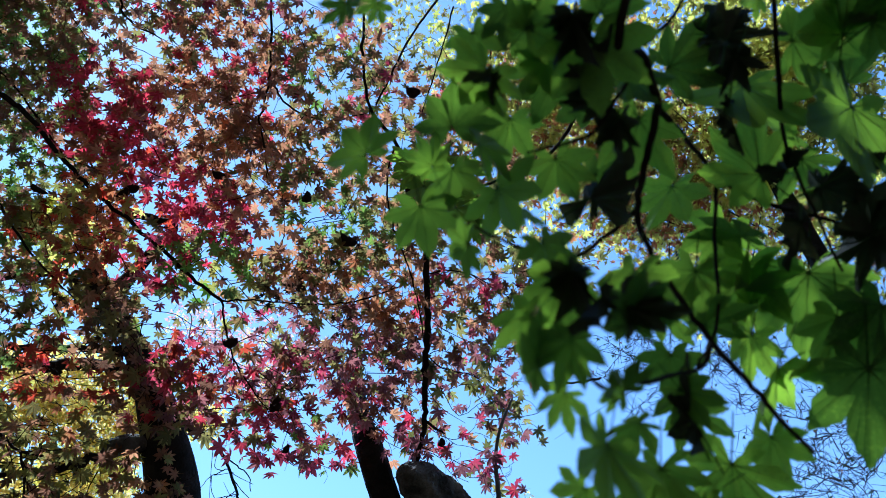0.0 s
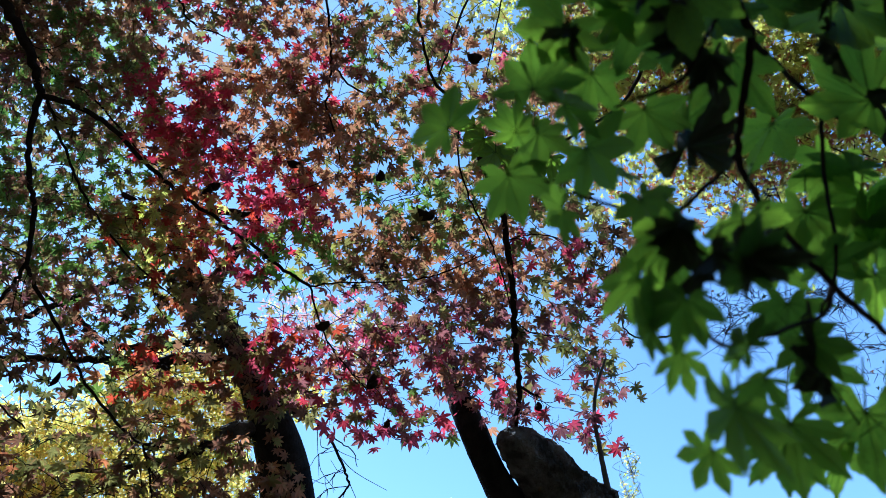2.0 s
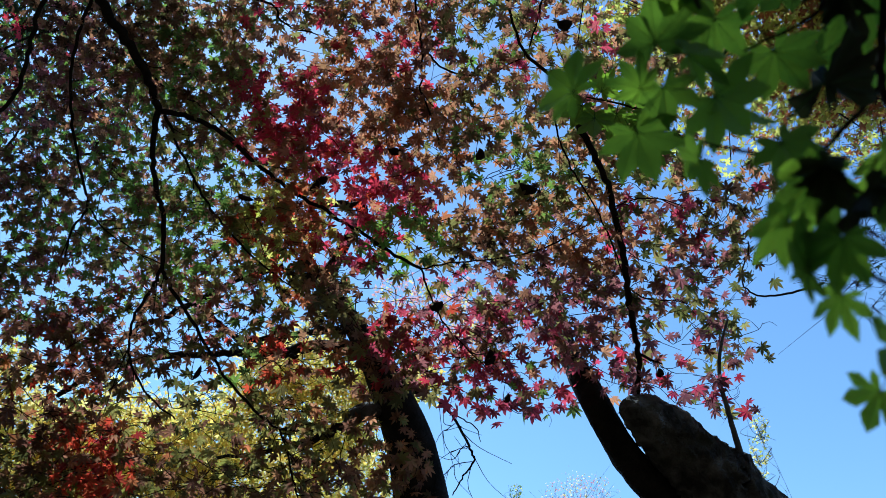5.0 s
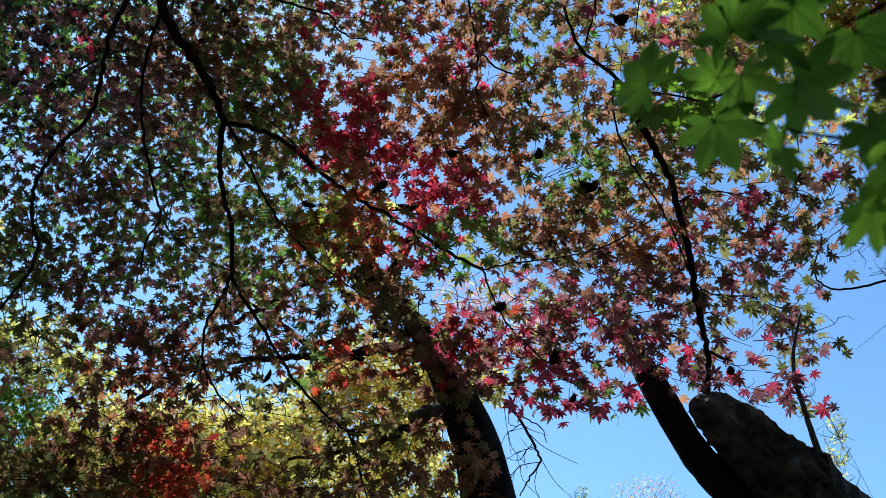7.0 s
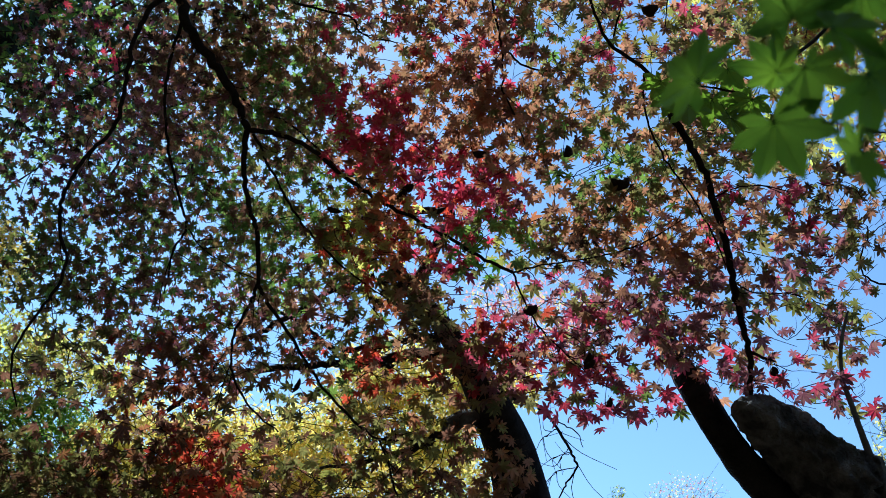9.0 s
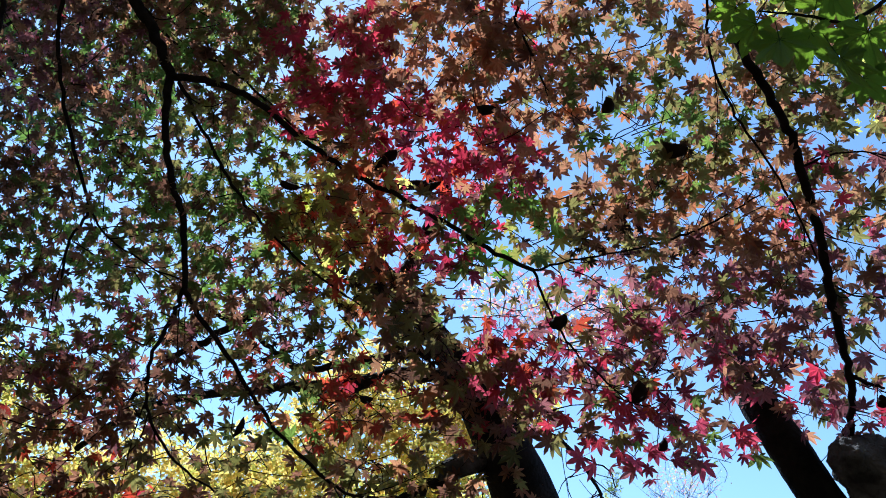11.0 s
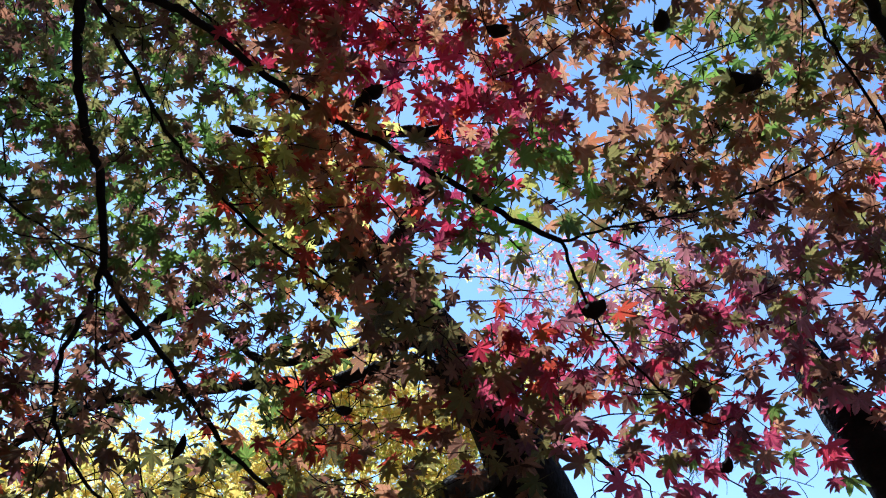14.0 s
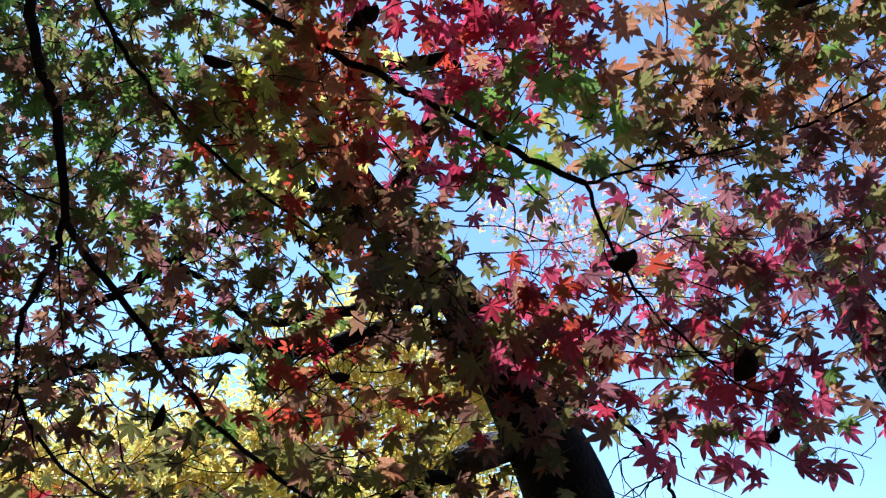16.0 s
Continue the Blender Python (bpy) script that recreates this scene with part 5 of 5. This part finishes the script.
crown(s, (-2.719, 1.125, 3.231), 0.20, 0.26, 2267, "gold 3 yellow 2", 0.032)
crown(s, (-2.541, 1.672, 2.985), 0.18, 0.15, 1195, "gold 2 lime 3 yellow 2", 0.032)
crown(s, (-2.676, 1.524, 2.976), 0.18, 0.17, 1332, "lime 3 yellow 3", 0.032)
crown(s, (-2.232, 1.730, 2.872), 0.13, 0.10, 590, "lime 4 gold 2 yellow 2", 0.032)
crown(s, (-2.589, 1.738, 2.762), 0.19, 0.12, 1824, "green 3 fresh 3 lime 1", 0.032)
crown(s, (-2.873, 1.564, 2.778), 0.20, 0.20, 3184, "green 3 yellow 2", 0.032)
crown(s, (-2.372, 1.896, 2.642), 0.17, 0.13, 962, "lime 4 fresh 1", 0.032)
crown(s, (-2.764, 1.910, 2.586), 0.27, 0.16, 3438, "green 3 yellow 2 olive 2", 0.032)
crown(s, (-2.959, 1.248, 2.917), 0.26, 0.33, 3704, "yellow 3 lime 2", 0.032)
crown(s, (-3.086, 1.614, 2.567), 0.31, 0.27, 6511, "green 3 yellow 2", 0.032)
t2 = far_tree((-2.9, 3.4, 0), (-2.757, 1.796, 2.778), 0.12, "green and yellow tree on the slope, partly sunlit")
finish(t2, s, "yellow and green leaves", TINY_SHAPES, POLE, 0.003)

s = store()
crown(s, (-0.771, 2.376, 3.267), 0.20, 0.12, 920, "pink 5 straw 2", 0.022)
crown(s, (-0.682, 2.520, 3.232), 0.14, 0.08, 388, "pink 5 straw 2", 0.022)
crown(s, (-0.993, 2.365, 3.398), 0.13, 0.07, 344, "pink 5 straw 2", 0.022)
crown(s, (-0.590, 2.548, 3.383), 0.12, 0.08, 342, "pink 5 straw 2", 0.022)
crown(s, (-1.683, 1.777, 3.311), 0.08, 0.06, 164, "pink 2 scarlet 2", 0.022)
crown(s, (-1.838, 1.843, 3.272), 0.09, 0.05, 173, "pink 3", 0.022)
crown(s, (-1.673, 1.978, 3.254), 0.12, 0.07, 297, "pink 4 straw 1", 0.022)
t3 = far_tree((-0.95, 3.55, 0), (-0.986, 2.491, 3.168), 0.04, "sunlit pale red maple seen through gaps in the canopy")
finish(t3, s, "pale sunlit red leaves", TINY_SHAPES, POLE, 0.003)

s = store()
crown(s, (1.603, 1.831, 4.772), 0.6, 0.5, 3307, "lime 5 yellow 2", 0.064)
crown(s, (1.675, 2.087, 4.593), 0.4, 0.35, 1760, "lime 4 yellow 3", 0.064)
crown(s, (1.415, 2.466, 4.665), 0.5, 0.35, 1493, "lime 3 orange 1 yellow 2", 0.060)
crown(s, (1.084, 2.591, 4.638), 0.4, 0.5, 1760, "orange 3 yellow 2 lime 2", 0.060)
crown(s, (0.683, 2.520, 4.853), 0.4, 0.4, 1600, "lime 4 orange 2", 0.060)
crown(s, (0.438, 2.380, 5.038), 0.4, 0.5, 1760, "yellow 3 orange 2 lime 2", 0.060)
crown(s, (1.586, 2.923, 4.334), 0.6, 0.35, 1067, "lime 3 orange 1", 0.060)
crown(s, (-0.273, 2.098, 5.521), 0.4, 0.25, 585, "yellow 3 lime 1", 0.051)
crown(s, (0.842, 2.138, 5.030), 0.5, 0.5, 588, "yellow 3 lime 3 orange 1", 0.060)
crown(s, (1.199, 2.224, 4.826), 0.45, 0.45, 523, "lime 6 orange 1", 0.060)
crown(s, (1.907, 2.410, 4.353), 0.5, 0.5, 523, "lime 6", 0.060)
crown(s, (0.576, 2.768, 4.475), 0.4, 0.35, 418, "lime 4 orange 2", 0.060)
crown(s, (1.110, 2.729, 4.342), 0.4, 0.3, 392, "lime 4 orange 2", 0.060)
crown(s, (1.792, 2.654, 4.098), 0.5, 0.35, 497, "lime 4 orange 1", 0.060)
crown(s, (1.480, 2.553, 4.400), 0.4, 0.35, 418, "lime 4 orange 2", 0.060)
crown(s, (0.186, 2.132, 5.162), 0.35, 0.4, 327, "lime 6", 0.060)
crown(s, (0.186, 2.477, 4.962), 0.35, 0.4, 549, "lime 4 orange 3 yellow 3", 0.051)
crown(s, (0.970, 2.693, 4.574), 0.4, 0.3, 549, "lime 4 orange 3 yellow 3", 0.051)
crown(s, (1.478, 2.725, 4.338), 0.4, 0.25, 471, "lime 4 orange 2 yellow 3", 0.051)
t4 = far_tree((2.3, 2.9, 0), (1.489, 2.277, 4.796), 0.13, "yellow and orange tree behind the green branch")
finish(t4, s, "yellow, tan and orange leaves", FAR_SHAPES, BARK, 0.003)

s = store()
for c, r, k in (((1.011, 3.373, 4.001), 0.34, 16), ((1.311, 3.377, 3.860), 0.22, 9), ((1.841, 2.925, 3.837), 0.42, 22), ((1.860, 3.139, 3.478), 0.45, 26), ((1.727, 3.335, 3.273), 0.5, 26), ((1.519, 3.103, 4.134), 0.38, 16), ((1.314, 3.048, 4.598), 0.4, 16), ((0.985, 2.972, 4.808), 0.4, 14)):
    rand = np.random.default_rng(k)
    hub = Vector(c) + Vector((0.5, 0.2, -0.1)) * r
    for _ in range(k):
        e = Vector(c) + Vector(rand.normal(0, 0.55, 3)) * r
        bend = (hub + e) / 2 + Vector(rand.normal(0, 0.12, 3)) * r
        s["twigs"].append(([hub.lerp(bend, 0.6), bend, e], (0.0026, 0.0012)))
        for _ in range(22):
            f = rand.uniform(0.35, 1.0)
            b = hub.lerp(bend, f * 2) if f < 0.5 else bend.lerp(e, f * 2 - 1)
            d = Vector(rand.normal(0, 1, 3)).normalized() * rand.uniform(0.04, 0.13)
            s["twigs"].append(([b, b + d * 0.5 + Vector(rand.normal(0, 0.008, 3)), b + d], (0.0018, 0.0007)))
    crown(s, c, r, r * 0.8, k * 5, "pine 4 umber 1", 0.035, 0.9, 2)
t5 = far_tree((2.9, 3.6, 0), (1.936, 2.832, 3.899), 0.1, "dark fine-twigged conifer beside the yellow tree")
finish(t5, s, "sparse dark needles", TINY_SHAPES, BARK, 0.0022)

for base, tops, wide, high, count, colours, size, label in (
        ((-0.6, 9.5, 0), ((-1.601, 8.402, 4.965), (-1.344, 8.447, 5.065), (-1.159, 8.578, 5.046), (-1.379, 8.596, 4.888)), 0.24, 0.24, 190, "straw 3 pink 3", 0.032, "distant pale pink bare-twigged tree top in sunlight"),
        ((-1.2, 9.8, 0), ((-2.070, 8.275, 4.986), (-2.124, 8.311, 4.845)), 0.12, 0.16, 90, "green 2 lime 1", 0.045, "distant slim green tree top"),
        ((1.6, 6.4, 0), ((0.563, 5.772, 4.306), (0.535, 5.895, 4.168), (0.467, 5.983, 4.041), (0.481, 6.116, 3.924)), 0.09, 0.14, 60, "straw 3 lime 3", 0.045, "distant slim sapling with pale yellow-green leaves")):
    s = store()
    for k, top in enumerate(tops):
        crown(s, top, wide * (0.8 + 0.15 * k), high, count, colours, size, 0.9, 12)
    finish(far_tree(base, tops[0], 0.005, label, mat=POLE), s, "pale leaves", TINY_SHAPES, POLE, 0.003)
